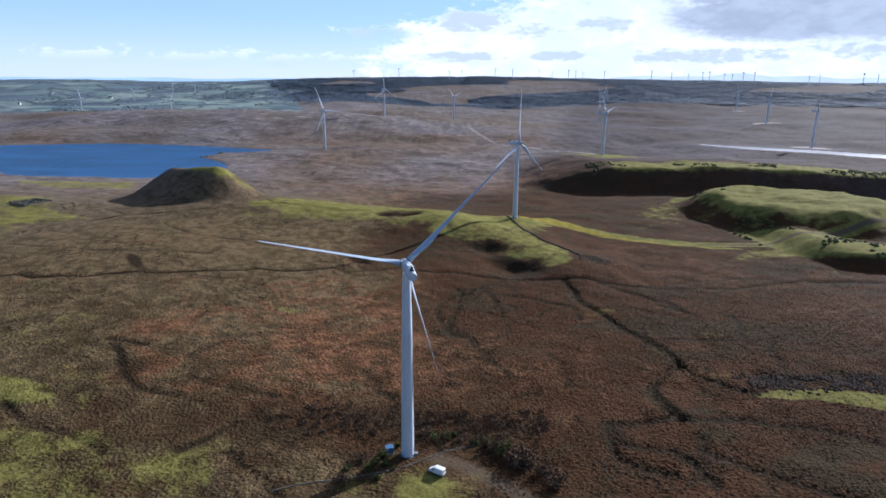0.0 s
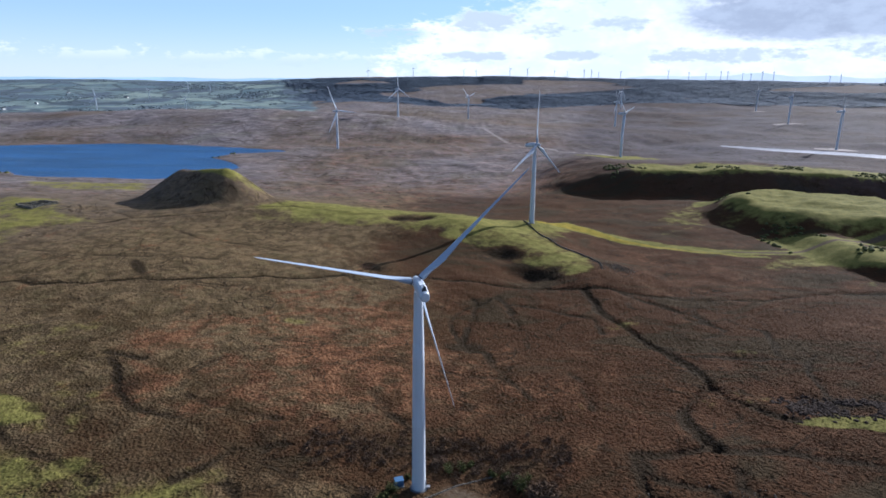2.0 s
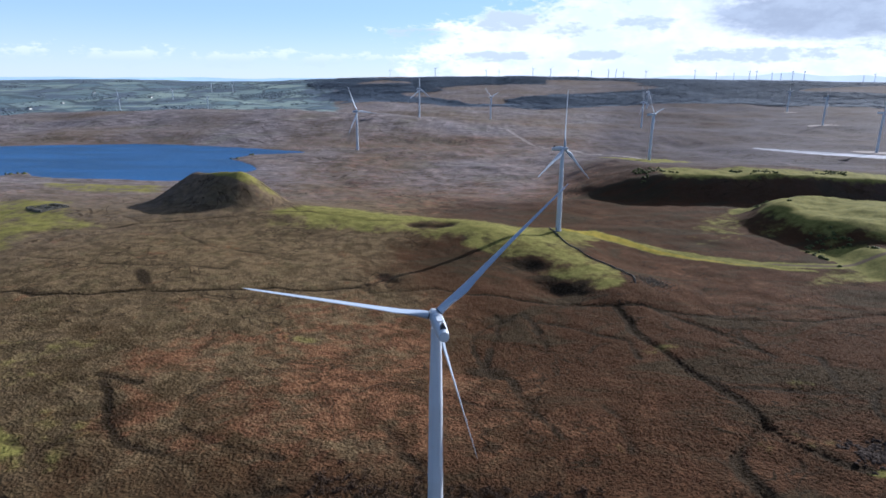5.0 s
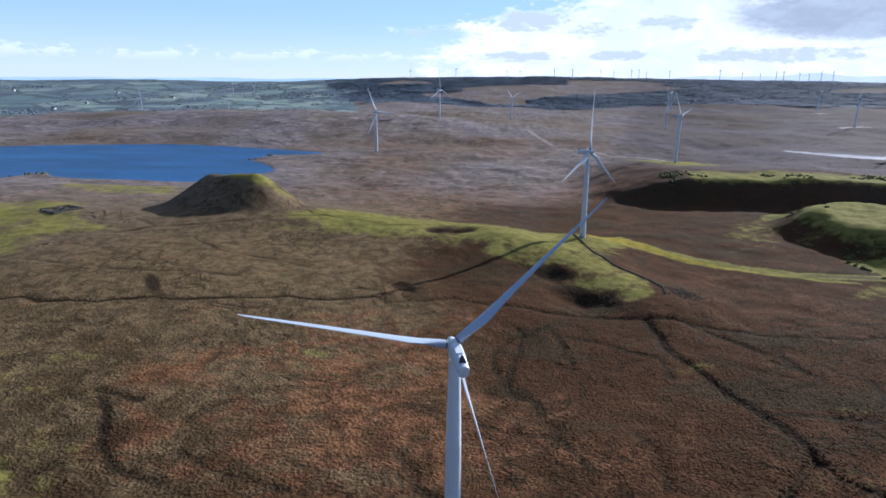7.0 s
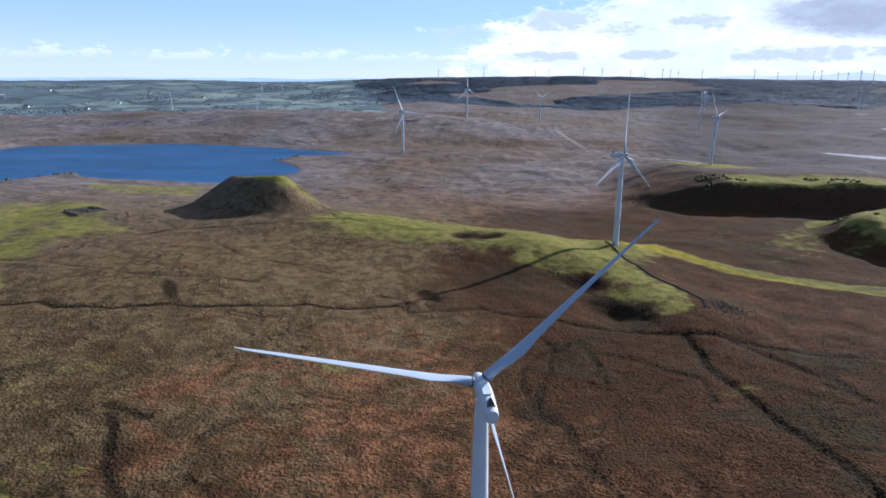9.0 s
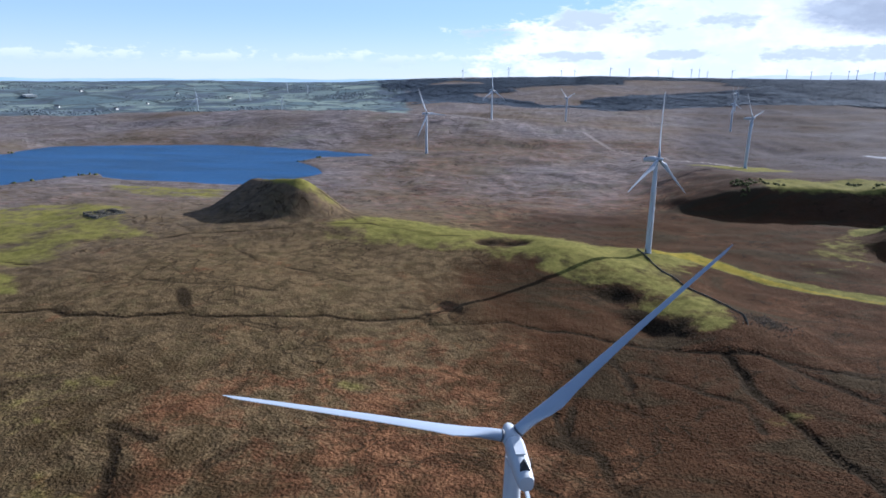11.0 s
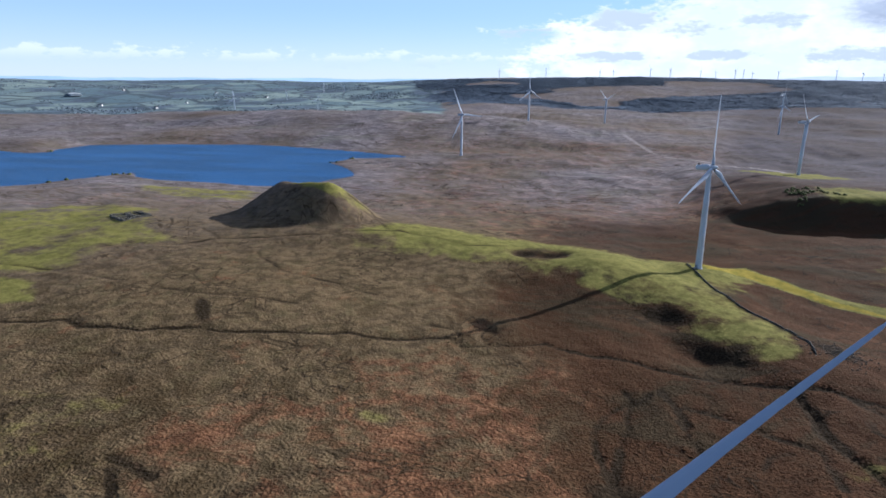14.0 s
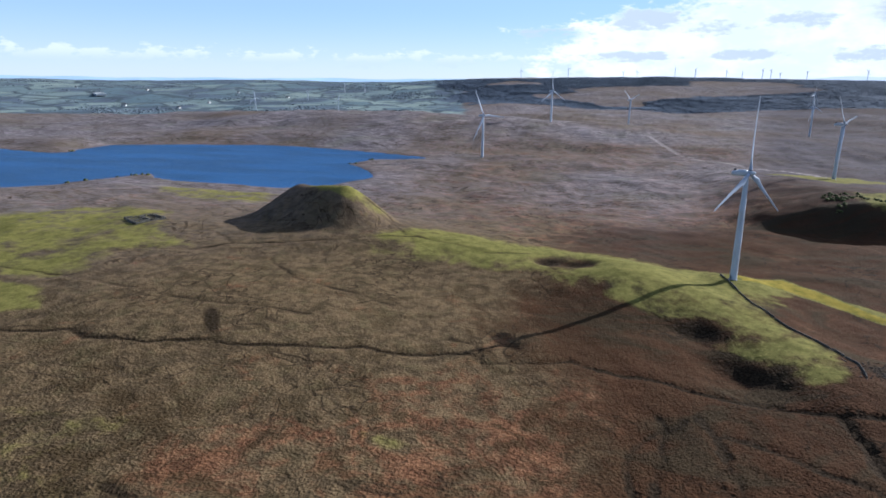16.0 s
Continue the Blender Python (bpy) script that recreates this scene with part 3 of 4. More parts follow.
def box(sx, sy, sz, m=None, bevel=0.0, bm=None):
    bm2 = bmesh.new()
    bmesh.ops.create_cube(bm2, size=1.0, matrix=Matrix.Diagonal((sx, sy, sz, 1)))
    if bevel:
        bmesh.ops.bevel(bm2, geom=bm2.edges[:], offset=bevel, segments=2, affect="EDGES", profile=0.6)
    if m is not None:
        bm2.transform(m)
    return bm2


def sharp(ob, degrees=35):
    """Smooth shading but for edges over that angle."""
    bm = bmesh.new()
    bm.from_mesh(ob.data)
    for ed in bm.edges:
        ed.smooth = len(ed.link_faces) == 2 and ed.calc_face_angle(0) < radians(degrees)
    for f in bm.faces:
        f.smooth = True
    bm.to_mesh(ob.data)
    bm.free()
    return ob


# ---- ground and water ----
def axis(lo, hi, a, b, fine, grow=1.05, coarse=110.0):
    """Grid lines, close together between a and b and ever wider outside."""
    v = list(np.arange(a, b + fine / 2, fine))
    for sign, end in ((1, hi), (-1, lo)):
        d, w = fine, (v[-1] if sign > 0 else v[0])
        side = []
        while sign * w < sign * end:
            d = min(coarse, d * grow)
            w += sign * d
            side.append(w)
        v = v + side if sign > 0 else side[::-1] + v
    return np.array(v)


def add_cover(me, x, y, times=1):
    """Land cover, painted haze and shade as two colour layers of masks, each place taken that many times over."""
    grass, rust, wet_shade, bare, wood, field = land_cover(x, y)
    r, az = np.hypot(x, y), np.degrees(np.arctan2(x, y))
    # haze mask for the moor colour: grows with distance, broken up by noise
    hazy_moor = step(300, 820, r - 190 * step(3, 14, az)) * (0.75 + 0.5 * fbm(x, y, 160, 99))
    # heather, with the backlit right side's darkening put into the same mask
    ling_shade = (0.5 + 0.45 * step(70, 170, y)) * step(-60, 70, x + 0.1 * y) * (1 - step(430, 600, y)) + 0.6 * hump(x, y, 245, 130, 110, 150) + 0.55 * hump(x, y, -115, -5, 60, 34) + 0.35 * hump(x, y, 60, 20, 90, 40) + 0.85 * step(5, 16, az) * step(380, 700, r) + 0.5 * hump(x, y, 150, 440, 105, 85) + 0.9 * hump(x, y, 118, 285, 28, 32) + 0.6 * hump(x, y, 175, 255, 60, 45) + 0.8 * hump(x, y, 220, 340, 75, 110) + 1.2 * hump(x, y, 4, 16, 36, 9) + 0.9 * hump(x, y, 40, 240, 38, 18, -34) + 0.5 * hump(x, y, -25, 260, 45, 30)
    for name, cols in (("cover", (grass, rust, wet_shade, hazy_moor)), ("use", (bare, wood, field, ling_shade))):
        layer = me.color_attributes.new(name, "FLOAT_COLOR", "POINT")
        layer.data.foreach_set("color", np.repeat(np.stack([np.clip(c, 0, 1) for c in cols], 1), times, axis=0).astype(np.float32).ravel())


def build_ground():
    xs, ys = axis(-5600, 5600, -230, 230, 2.0, 1.022), axis(-900, 5600, -70, 420, 2.0, 1.022)
    gx, gy = np.meshgrid(xs, ys)
    x, y = gx.ravel(), gy.ravel()
    z = height(x, y)
    nx, ny = len(xs), len(ys)
    i = (np.arange(ny - 1)[:, None] * nx + np.arange(nx - 1)[None, :]).ravel()
    quads = np.stack([i, i + 1, i + nx + 1, i + nx], 1)
    me = bpy.data.meshes.new("ground")
    me.vertices.add(len(x))
    me.vertices.foreach_set("co", np.stack([x, y, z], 1).ravel())
    me.loops.add(quads.size)
    me.loops.foreach_set("vertex_index", quads.ravel())
    me.polygons.add(len(quads))
    me.polygons.foreach_set("loop_start", np.arange(len(quads)) * 4)
    me.polygons.foreach_set("use_smooth", np.ones(len(quads), bool))
    me.update(calc_edges=True)
    add_cover(me, x, y)
    me.materials.append(M_GROUND)
    return tagged(new("ground", me), "rolling brown and green upland moor with bracken, rough grass and ditches", "ground", kind="structure")


GREENS = [([(-240, 22), (-148, 16), (-122, 8), (-101, 5), (-79, -1), (-62, 3), (-52, -20), (-60, -45), (-240, -50)], 14, 0.48),
          ([(-560, 300), (-470, 400), (-440, 425), (-372, 408), (-338, 352), (-276, 314), (-316, 288), (-308, 250), (-345, 228), (-560, 240)], 30, 0.66),
          ([(-345, 225), (-307, 220), (-288, 198), (-305, 188), (-360, 190)], 10, 0.8), ([(-510, 560), (-366, 570), (-330, 500), (-365, 480), (-442, 500)], 25, 0.6),
          ([(-4, 300), (24, 365), (80, 366), (76, 318), (88, 290), (104, 262), (102, 236), (82, 226), (66, 236), (42, 272), (12, 290)], 11, 0.68),
          ([(74, 370), (106, 382), (122, 364), (141, 337), (164, 317), (197, 299), (236, 284), (236, 280), (196, 294), (164, 309), (140, 323), (120, 340), (100, 358), (76, 356)], 2.5, 1.0),
          ([(133, 43), (143, 46), (153, 50), (175, 47), (188, 45), (240, 40), (240, 18), (180, 30), (163, 38), (158, 41), (139, 40)], 2.5, 0.9),
          ([(-260, 130), (-165, 120), (-143, 86), (-128, 62), (-112, 40), (-120, 18), (-260, 20)], 14, 0.40), ([(-167, 46), (-154, 44), (-143, 36), (-135, 29), (-141, 25), (-155, 21), (-175, 24)], 5, 0.8), ([(-150, 8), (-128, 5), (-113, 4), (-102, 7), (-103, -2), (-110, -9), (-116, -14), (-130, -20), (-160, -10)], 5, 0.58)]



def land_cover(x, y):
    grass, wet_shade, bare = np.zeros(len(x)), np.zeros(len(x)), np.zeros(len(x))
    for shape, soft, most in GREENS:
        grass = np.maximum(grass, most * step(-soft, soft * 0.6, in_shape(x, y, shape)))
    # green top of the hill and the ridge; its foot is rougher
    d, _ = off_line(x, y, [(-235, 412), HILL] + RIDGE)
    grass = np.maximum(grass, 0.70 * (1 - step(8, 58, d + 14 * fbm(x, y, 30, 91))) + 0.12 * (1 - step(60, 95, d)))
    # the hill's shaded face is darkened in colour by taking grass away
    d, _ = off_line(x, y, HILL_TOP)
    grass = np.maximum(grass * (1 - 0.6 * step(4, 14, d - 0.6 * (x + 215) - 0.5 * (y - 398)) * (1 - step(50, 70, d))), 0.25 * (1 - step(48, 70, d)))
    grass *= 1 - 0.3 * step(6, 20, d) * (1 - step(50, 75, d))
    # green crowns of the banks; shade put into their faces by thinning grass
    for line, wide in ((MOUND_A, 90), (MOUND_C, 60)):
        d, side = off_line(x, y, line)
        s = d * side
        grass = np.maximum(grass, (0.25 + 0.65 * step(-9, 1, s)) * step(-55, -30, s) * (1 - step(wide * 0.4, wide, s)) * step(170, 240, x))
    q = in_dome(x, y)
    grass = np.maximum(grass, (0.9 - 0.55 * step(0.62, 0.85, q) * (y < 440 - 0.5 * (x - 276))) * (1 - step(0.95, 1.15, q)))
    grass = np.maximum(grass, 0.9 * (1 - step(25, 60, np.hypot((x - 250) / 1.6, y - 812))))
    grass = np.maximum(grass, (0.62 + 0.3 * fbm(x, y, 24, 94)) * np.maximum(hump(x, y, 218, 410, 22, 50, -28), 0.8 * hump(x, y, 360, 325, 45, 28, -30)))
    grass = np.maximum(grass, (0.70 + 0.4 * fbm(x, y, 18, 96)) * hump(x, y, 262, 268, 30, 15, 8))
    rust = 0.11 + 0.12 * step(-110, 20, x) + 0.36 * hump(x, y, 85, 95, 140, 105) + 0.18 * hump(x, y, -60, 70, 60, 45) + 0.25 * hump(x, y, 150, 560, 500, 130) + 0.25 * hump(x, y, -60, 1000, 600, 260)
    for cx, cy, w, h, turn in ((-110, 52, 16, 12, 30), (-128, 118, 24, 11, 40), (-215, 236, 34, 5, 47), (-117, 118, 30, 9, 48), (-60, 158, 22, 8, 10), (-78, 32, 14, 8, 0), (-45, 40, 26, 14, 0), (-60, 128, 26, 9, 0), (-68, 12, 8, 4, -20)):
        rust = np.maximum(rust, 0.6 * hump(x, y, cx, cy, w, h, turn))
    rust += 0.28 * step(-10, 90, x) * (1 - step(330, 420, y))
    rust -= 0.6 * hump(x, y, -205, 375, 75, 50)
    rust += 0.30 * hump(x, y, -140, 350, 60, 14, 20) + 0.06 * hump(x, y, -90, 130, 90, 70)
    rust -= 0.35 * hump(x, y, -190, 215, 90, 22) + 0.25 * hump(x, y, -200, 90, 60, 60) + 0.3 * hump(x, y, -30, 5, 70, 22)
    wx, wy = x + 2.2 * fbm(x, y, 17, 81), y + 2.2 * fbm(x, y, 17, 85)
    damp = 1 + 0.75 * fbm(x, y, 22, 88)
    for line, wide, k in ((STREAM, 1.1, 0.85), (FEEDER, 1.3, 0.8), (BURN, 2.5, 0.85), (SIDE_BURN, 2.2, 0.85), (LOOP, 2.4, 0.6), *[(line, 1.8, 0.68) for line in DRAINS], *[(line, 1.3, 0.55) for line in TRACES]):
        d = near_line(wx, wy, line)
        wet_shade = np.maximum(wet_shade, k * damp * np.exp(-0.5 * (d / wide) ** 2))
    for cx, cy, w, h, k in ((112, 69, 7, 3, 0.6), (86, 150, 4, 7, 0.55), (89, 198, 5, 5, 0.5), (14, 118, 9, 8, 0.5), (72, 12, 5, 7, 0.6), (97, 30, 6, 4, 0.5), (140, 132, 6, 4, 0.45), (-55, 22, 4, 9, 0.5), (-118, 52, 6, 9, 0.45), (30, 178, 7, 8, 0.35), (92, -2, 9, 5, 0.4)):
        wet_shade = np.maximum(wet_shade, k * damp * hump(x, y, cx, cy, w, h))
    wet_shade = np.maximum(wet_shade, 1.1 * hump(x, y, -190, 206, 12, 2.6, -54))
    wet_shade = np.maximum(wet_shade, 0.65 * hump(x, y, 160, 58, 15, 5, 0) )
    # shade of the four hollows put into the colour; last spot is dark ground
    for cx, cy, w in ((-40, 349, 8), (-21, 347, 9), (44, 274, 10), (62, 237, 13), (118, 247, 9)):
        wet_shade = np.maximum(wet_shade, 0.8 * hump(x, y, cx, cy, w, 5.5, 10 if cx < 0 else -34))
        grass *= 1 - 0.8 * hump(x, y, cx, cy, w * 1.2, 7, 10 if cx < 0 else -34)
    grass = np.maximum(grass, 0.62 * hump(x, y, -73, 138, 10, 5))
    for cx, cy, w, h in ((122, 62, 14, 9), (155, 112, 16, 10), (62, 48, 14, 8), (96, 150, 12, 8), (182, 96, 14, 8)):
        grass = np.maximum(grass, (0.36 + 0.3 * fbm(x, y, 12, 98)) * hump(x, y, cx, cy, w, h, 20))
    # gravel pad and tracks
    d, _ = off_line(x, y, [(10, -2), (20, -7), (34, -20), (48, -40), (60, -75)])
    bare = np.maximum(bare, 0.62 * (1 - step(1.5, 7.0, d)))
    bare = np.maximum(bare, 0.34 * hump(x, y, 16, -12, 10, 6))
    d, _ = off_line(x, y, TRACK)
    bare = np.maximum(bare, 0.75 * (1 - step(1.5, 4.0, d)) * step(160, 240, x))
    grass = np.maximum(grass, (0.55 + 0.3 * fbm(x, y, 9, 97)) * np.maximum(hump(x, y, 8, -17, 26, 10, 10), 0.8 * hump(x, y, 26, -10, 14, 6, -25)))
    grass = np.maximum(grass, 0.9 * (1 - step(4, 9, d)))
    # crane pads and moor roads further out
    for cx, cy in ((672, 973), (840, 1490), (1010, 2060)):
        bare = np.maximum(bare, 1.0 * (1 - step(14, 30, np.hypot((x - cx) / 1.8, y - cy))))
    for line in ([(60, 1290), (81, 1196), (101, 1086), (132, 1042), (184, 958), (255, 840)], [(-420, 1260), (-143, 1380), (31, 1830)]):
        bare = np.maximum(bare, 0.62 * (1 - step(3, 9, near_line(x, y, line, 40) + 3 * fbm(x, y, 60, 93))))
    # land use in the distance
    r, az = np.hypot(x, y), np.degrees(np.arctan2(x, y))
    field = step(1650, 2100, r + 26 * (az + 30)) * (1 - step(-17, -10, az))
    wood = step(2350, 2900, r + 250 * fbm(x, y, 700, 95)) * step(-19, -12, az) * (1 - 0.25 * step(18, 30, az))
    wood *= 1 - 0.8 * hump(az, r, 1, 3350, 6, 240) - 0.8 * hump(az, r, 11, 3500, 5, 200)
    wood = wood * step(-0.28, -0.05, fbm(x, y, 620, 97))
    return grass, rust, wet_shade, bare, wood, field


build_ground()


def sheet(name, outline, z, mat, label, grow=14):
    bm = bmesh.new()
    pts = list(outline)
    area = sum(p[0] * q[1] - q[0] * p[1] for p, q in zip(pts, pts[1:] + pts[:1]))
    turn = 1 if area > 0 else -1
    wide = []
    for (ax, ay), (px, py), (bx, by) in zip(pts[-1:] + pts[:-1], pts, pts[1:] + pts[:1]):
        tx, ty = bx - ax, by - ay
        k = math.hypot(tx, ty) or 1.0
        wide.append((px + turn * grow * ty / k, py - turn * grow * tx / k))
    f = bm.faces.new([bm.verts.new((px, py, z)) for px, py in wide])
    bmesh.ops.triangulate(bm, faces=[f])
    bmesh.ops.recalc_face_normals(bm, faces=bm.faces)
    if bm.faces[0:1] and list(bm.faces)[0].normal.z < 0:
        bmesh.ops.reverse_faces(bm, faces=bm.faces)
    return tagged(part(name, bm, mat), label, "water", kind="structure")


sheet("water_lake", LAKE, LAKE_Z, M_LAKE, "wind-ruffled deep blue reservoir with a brown reedy shore")
sheet("water_pool", POOL, POOL_Z, M_POOL, "pale silvery sheet of shallow water on the moor")


# ---- wind turbines ----
HUB_Z = 65.6
HUB_Y = 1.8


def blade_mesh(length=43.2, pitch=20.0, bend=1.1):
    """A blade along +z from its root; the rotor's axis is +y."""
    rings, k = [], 18
    for f in (0, 0.02, 0.05, 0.09, 0.14, 0.20, 0.27, 0.36, 0.46, 0.58, 0.70, 0.82, 0.91, 0.965, 0.99, 1.0):
        root = 1 - step(0.02, 0.19, np.array(f))
        chord = 1.9 * root + (1 - root) * (3.35 - 2.7 * ((f - 0.2) / 0.8) ** 0.58 if f > 0.2 else 3.35)
        chord *= 1 - 0.75 * float(step(0.955, 1.0, np.array(f)))
        thick = 1.9 * root + (1 - root) * chord * (0.26 - 0.13 * f)
        tw = radians(pitch + 13 * (1 - f) ** 2)
        out = []
        for i in range(k):
            t = 2 * math.pi * i / k
            cx = math.cos(t)
            foil_x = chord * (0.5 * cx + 0.27 * (1 - root))
            foil_y = 0.5 * thick * math.sin(t) * (1 if root > 0.95 else root + (1 - root) * (1.0 - 0.62 * (0.5 + 0.5 * cx)) * 1.3)
            out.append((foil_x * math.cos(tw) - foil_y * math.sin(tw), foil_x * math.sin(tw) + foil_y * math.cos(tw) + bend * f * abs(f), f * length))
        rings.append(out)
    return loft(rings)


def make_turbine(pitch, bend=1.1):
    """A wind turbine whose rotor looks along +y."""
    t = new("wind_turbine")
    profile = [(2.15, -0.3), (2.12, 0.6), (2.05, 6), (1.93, 21.5), (1.95, 21.6), (1.95, 21.8), (1.93, 21.9), (1.70, 43.0), (1.72, 43.1), (1.72, 43.3), (1.70, 43.4), (1.24, HUB_Z - 2.1)]
    sharp(part("tower", loft([ring(r, z, 40) for r, z in profile]), M_STEEL, t, "tapered white steel tower in three sections"))
    foot = sharp(part("foundation", loft([ring(2.7, -0.6, 32), ring(2.7, 0.12, 32), ring(2.55, 0.2, 32), ring(2.2, 0.22, 32)]), M_COLLAR, t, "round dark foundation collar"))
    door = part("door", box(0.95, 0.16, 2.1, pose(0, 0, 0, 0, 0, 75) @ pose(0, -2.14, 1.75), 0.04), M_COLLAR, t, "grey steel tower door")
    part("step", box(1.3, 1.2, 0.5, pose(0, 0, 0, 0, 0, 75) @ pose(0, -2.75, 0.45), 0.04), M_RIM, t, "metal entrance steps")
    # nacelle: a rounded long box with a blunt tail
    tilt = pose(0, 0, HUB_Z, 5.0, 0, 0)
    rings = []
    for yy, w, h, zc in ((-9.1, 1.9, 1.9, -0.1), (-9.05, 2.5, 2.5, -0.1), (-8.6, 2.8, 2.8, -0.1), (-6.6, 3.1, 3.2, -0.05), (-4, 3.35, 3.6, 0.0), (-2.4, 3.5, 3.8, 0), (-0.5, 3.4, 3.7, 0), (-0.1, 3.0, 3.1, 0), (0.08, 2.2, 2.2, 0)):
        out = []
        for i in range(28):
            q = 2 * math.pi * i / 28
            c, s = math.cos(q), math.sin(q)
            out.append((0.43 * w * math.copysign(abs(c) ** 0.8, c), yy, zc + 0.5 * h * math.copysign(abs(s) ** 0.8, s)))
        rings.append(out)
    bm = loft(rings)
    bm.transform(tilt)
    nac = sharp(part("nacelle", bm, M_STEEL, t, "long rounded white nacelle housing"), 40)
    bm = loft([[(-0.8, -7.9, 1.2), (0.8, -7.9, 1.2), (0.14, -7.7, 2.75), (-0.14, -7.7, 2.75)], [(-0.55, -6.4, 1.3), (0.55, -6.4, 1.3), (0.09, -6.9, 2.65), (-0.09, -6.9, 2.65)]])
    bm.transform(tilt)
    part("cooler", bm, M_DARK, nac, "dark fin-shaped roof cooler")
    bm = box(1.6, 3.4, 0.16, tilt @ pose(0, -3.2, 1.84), 0.05)
    part("roof_hatch", bm, M_STEEL, nac)
    bm = loft([ring(0.05, 0, 8), ring(0.05, 1.8, 8)])
    bm.transform(tilt @ pose(0.8, -7.9, 1.7))
    part("wind_mast", bm, M_RIM, nac, "thin sensor mast")
    # rotor
    rotor = sharp(part("rotor_hub", loft([[(p[0], yy, p[1]) for p in ring(r, 0, 28)] for yy, r in
                       ((-1.75, 1.3), (-1.6, 1.45), (-0.6, 1.5), (0.6, 1.45), (1.3, 1.28), (2.2, 1.0), (2.9, 0.68), (3.3, 0.36), (3.45, 0.06))]), M_STEEL, t, "white pointed spinner"), 50)
    rotor.matrix_basis = pose(0, 0, HUB_Z, 5.0, 0, 0) @ pose(0, HUB_Y, 0)
    first = None
    for k in range(3):
        if first is None:
            first = sharp(part("blade", blade_mesh(pitch=pitch, bend=bend), M_BLADE, rotor, "long tapered white blade"), 60)
            b = first
        else:
            b = new("blade", first.data)
            b.parent = rotor
            tagged(b, "long tapered white blade")
        b.matrix_basis = pose(0, 0, 0, 0, 120 * k, 0) @ pose(0, 0, 1.55)
        if k == 0:
            bm = loft([ring(1.02, -0.12, 24), ring(1.02, 0.2, 24)])
            collar = part("collar", bm, M_COLLAR, rotor, "dark blade bearing collar", True)
        else:
            collar = new("collar", collar.data)
            collar.parent = rotor
            tagged(collar, "dark blade bearing collar")
        collar.matrix_basis = pose(0, 0, 0, 0, 120 * k, 0) @ pose(0, 0, 1.62)
    return t, rotor


def spin(thing, angle):
    """Turns the rotor of a turbine about its own axis."""
    for o in thing.children:
        if o.name.startswith("rotor_hub"):
            o.matrix_basis = pose(0, 0, HUB_Z, 5.0, 0, 0) @ pose(0, HUB_Y, 0) @ pose(0, 0, 0, 0, angle, 0)


near_turbine, _ = make_turbine(-90.0, -0.9)
near_turbine.matrix_basis = pose(0, 0, 0, 0, 0, 16.0)
spin(near_turbine, -76.2)
tagged(near_turbine, "tall white parked wind turbine beside a gravel pad", "wind turbine", "wind turbines")

running, _ = make_turbine(8.0)
running.matrix_basis = pose(72, 358, 3.0, 0, 0, -127)
spin(running, -7.0)
tagged(running, "white wind turbine standing on a grassy spur", "wind turbine", "wind turbines")

FARM = [(-207, 952, 1.0, 24), (-143, 1389, 1.0, 0), (31, 1845, 1.0, 170), (255, 810, 1.0, 40), (672, 973, 1.0, 165), (430, 1600, 1.0, 15), (620, 2330, 1.0, 100), (840, 1490, 1.0, 60),
        (1010, 2060, 1.0, 35), (-1055, 1690, 0.62, 10), (-1330, 2580, 0.6, 50), (-930, 2010, 0.56, 95), (-1400, 3150, 0.62, 30), (-1280, 3130, 0.62, 75)]
for x, y, size, angle in FARM:
    t = copy_thing(running, pose(x, y, ground_z(x, y) - 0.1, 0, 0, -127 + angle % 7))
    t.matrix_basis = t.matrix_basis @ Matrix.Diagonal((size, size, size, 1))
    spin(t, angle)
    tagged(t, "white wind turbine far out on the open moor")
# the row along the skyline
SKYLINE = [-8.2, -4.3, 0.1, 1.2, 4.1, 5.6, 7.9, 9.0, 10.4, 11.0, 11.6, 13.4, 17.2, 18.8, 20.1, 21.2, 21.7, 22.8, 23.4, 24.2, 25.0, 28.8, 29.5, 32.3, 33.2, 36.0]
for k, az in enumerate(SKYLINE):
    r = 4480 + 150 * math.sin(k * 2.3)
    x, y = 12 + r * math.sin(radians(az)), -185 + r * math.cos(radians(az))
    size = 0.74 + 0.12 * math.sin(k * 1.7)
    t = copy_thing(running, pose(x, y, ground_z(x, y) - 0.5, 0, 0, -127 + 6 * math.sin(k)))
    t.matrix_basis = t.matrix_basis @ Matrix.Diagonal((size, size, size, 1))
    spin(t, 37 * k)
    tagged(t, "tiny white wind turbine on the distant skyline ridge")


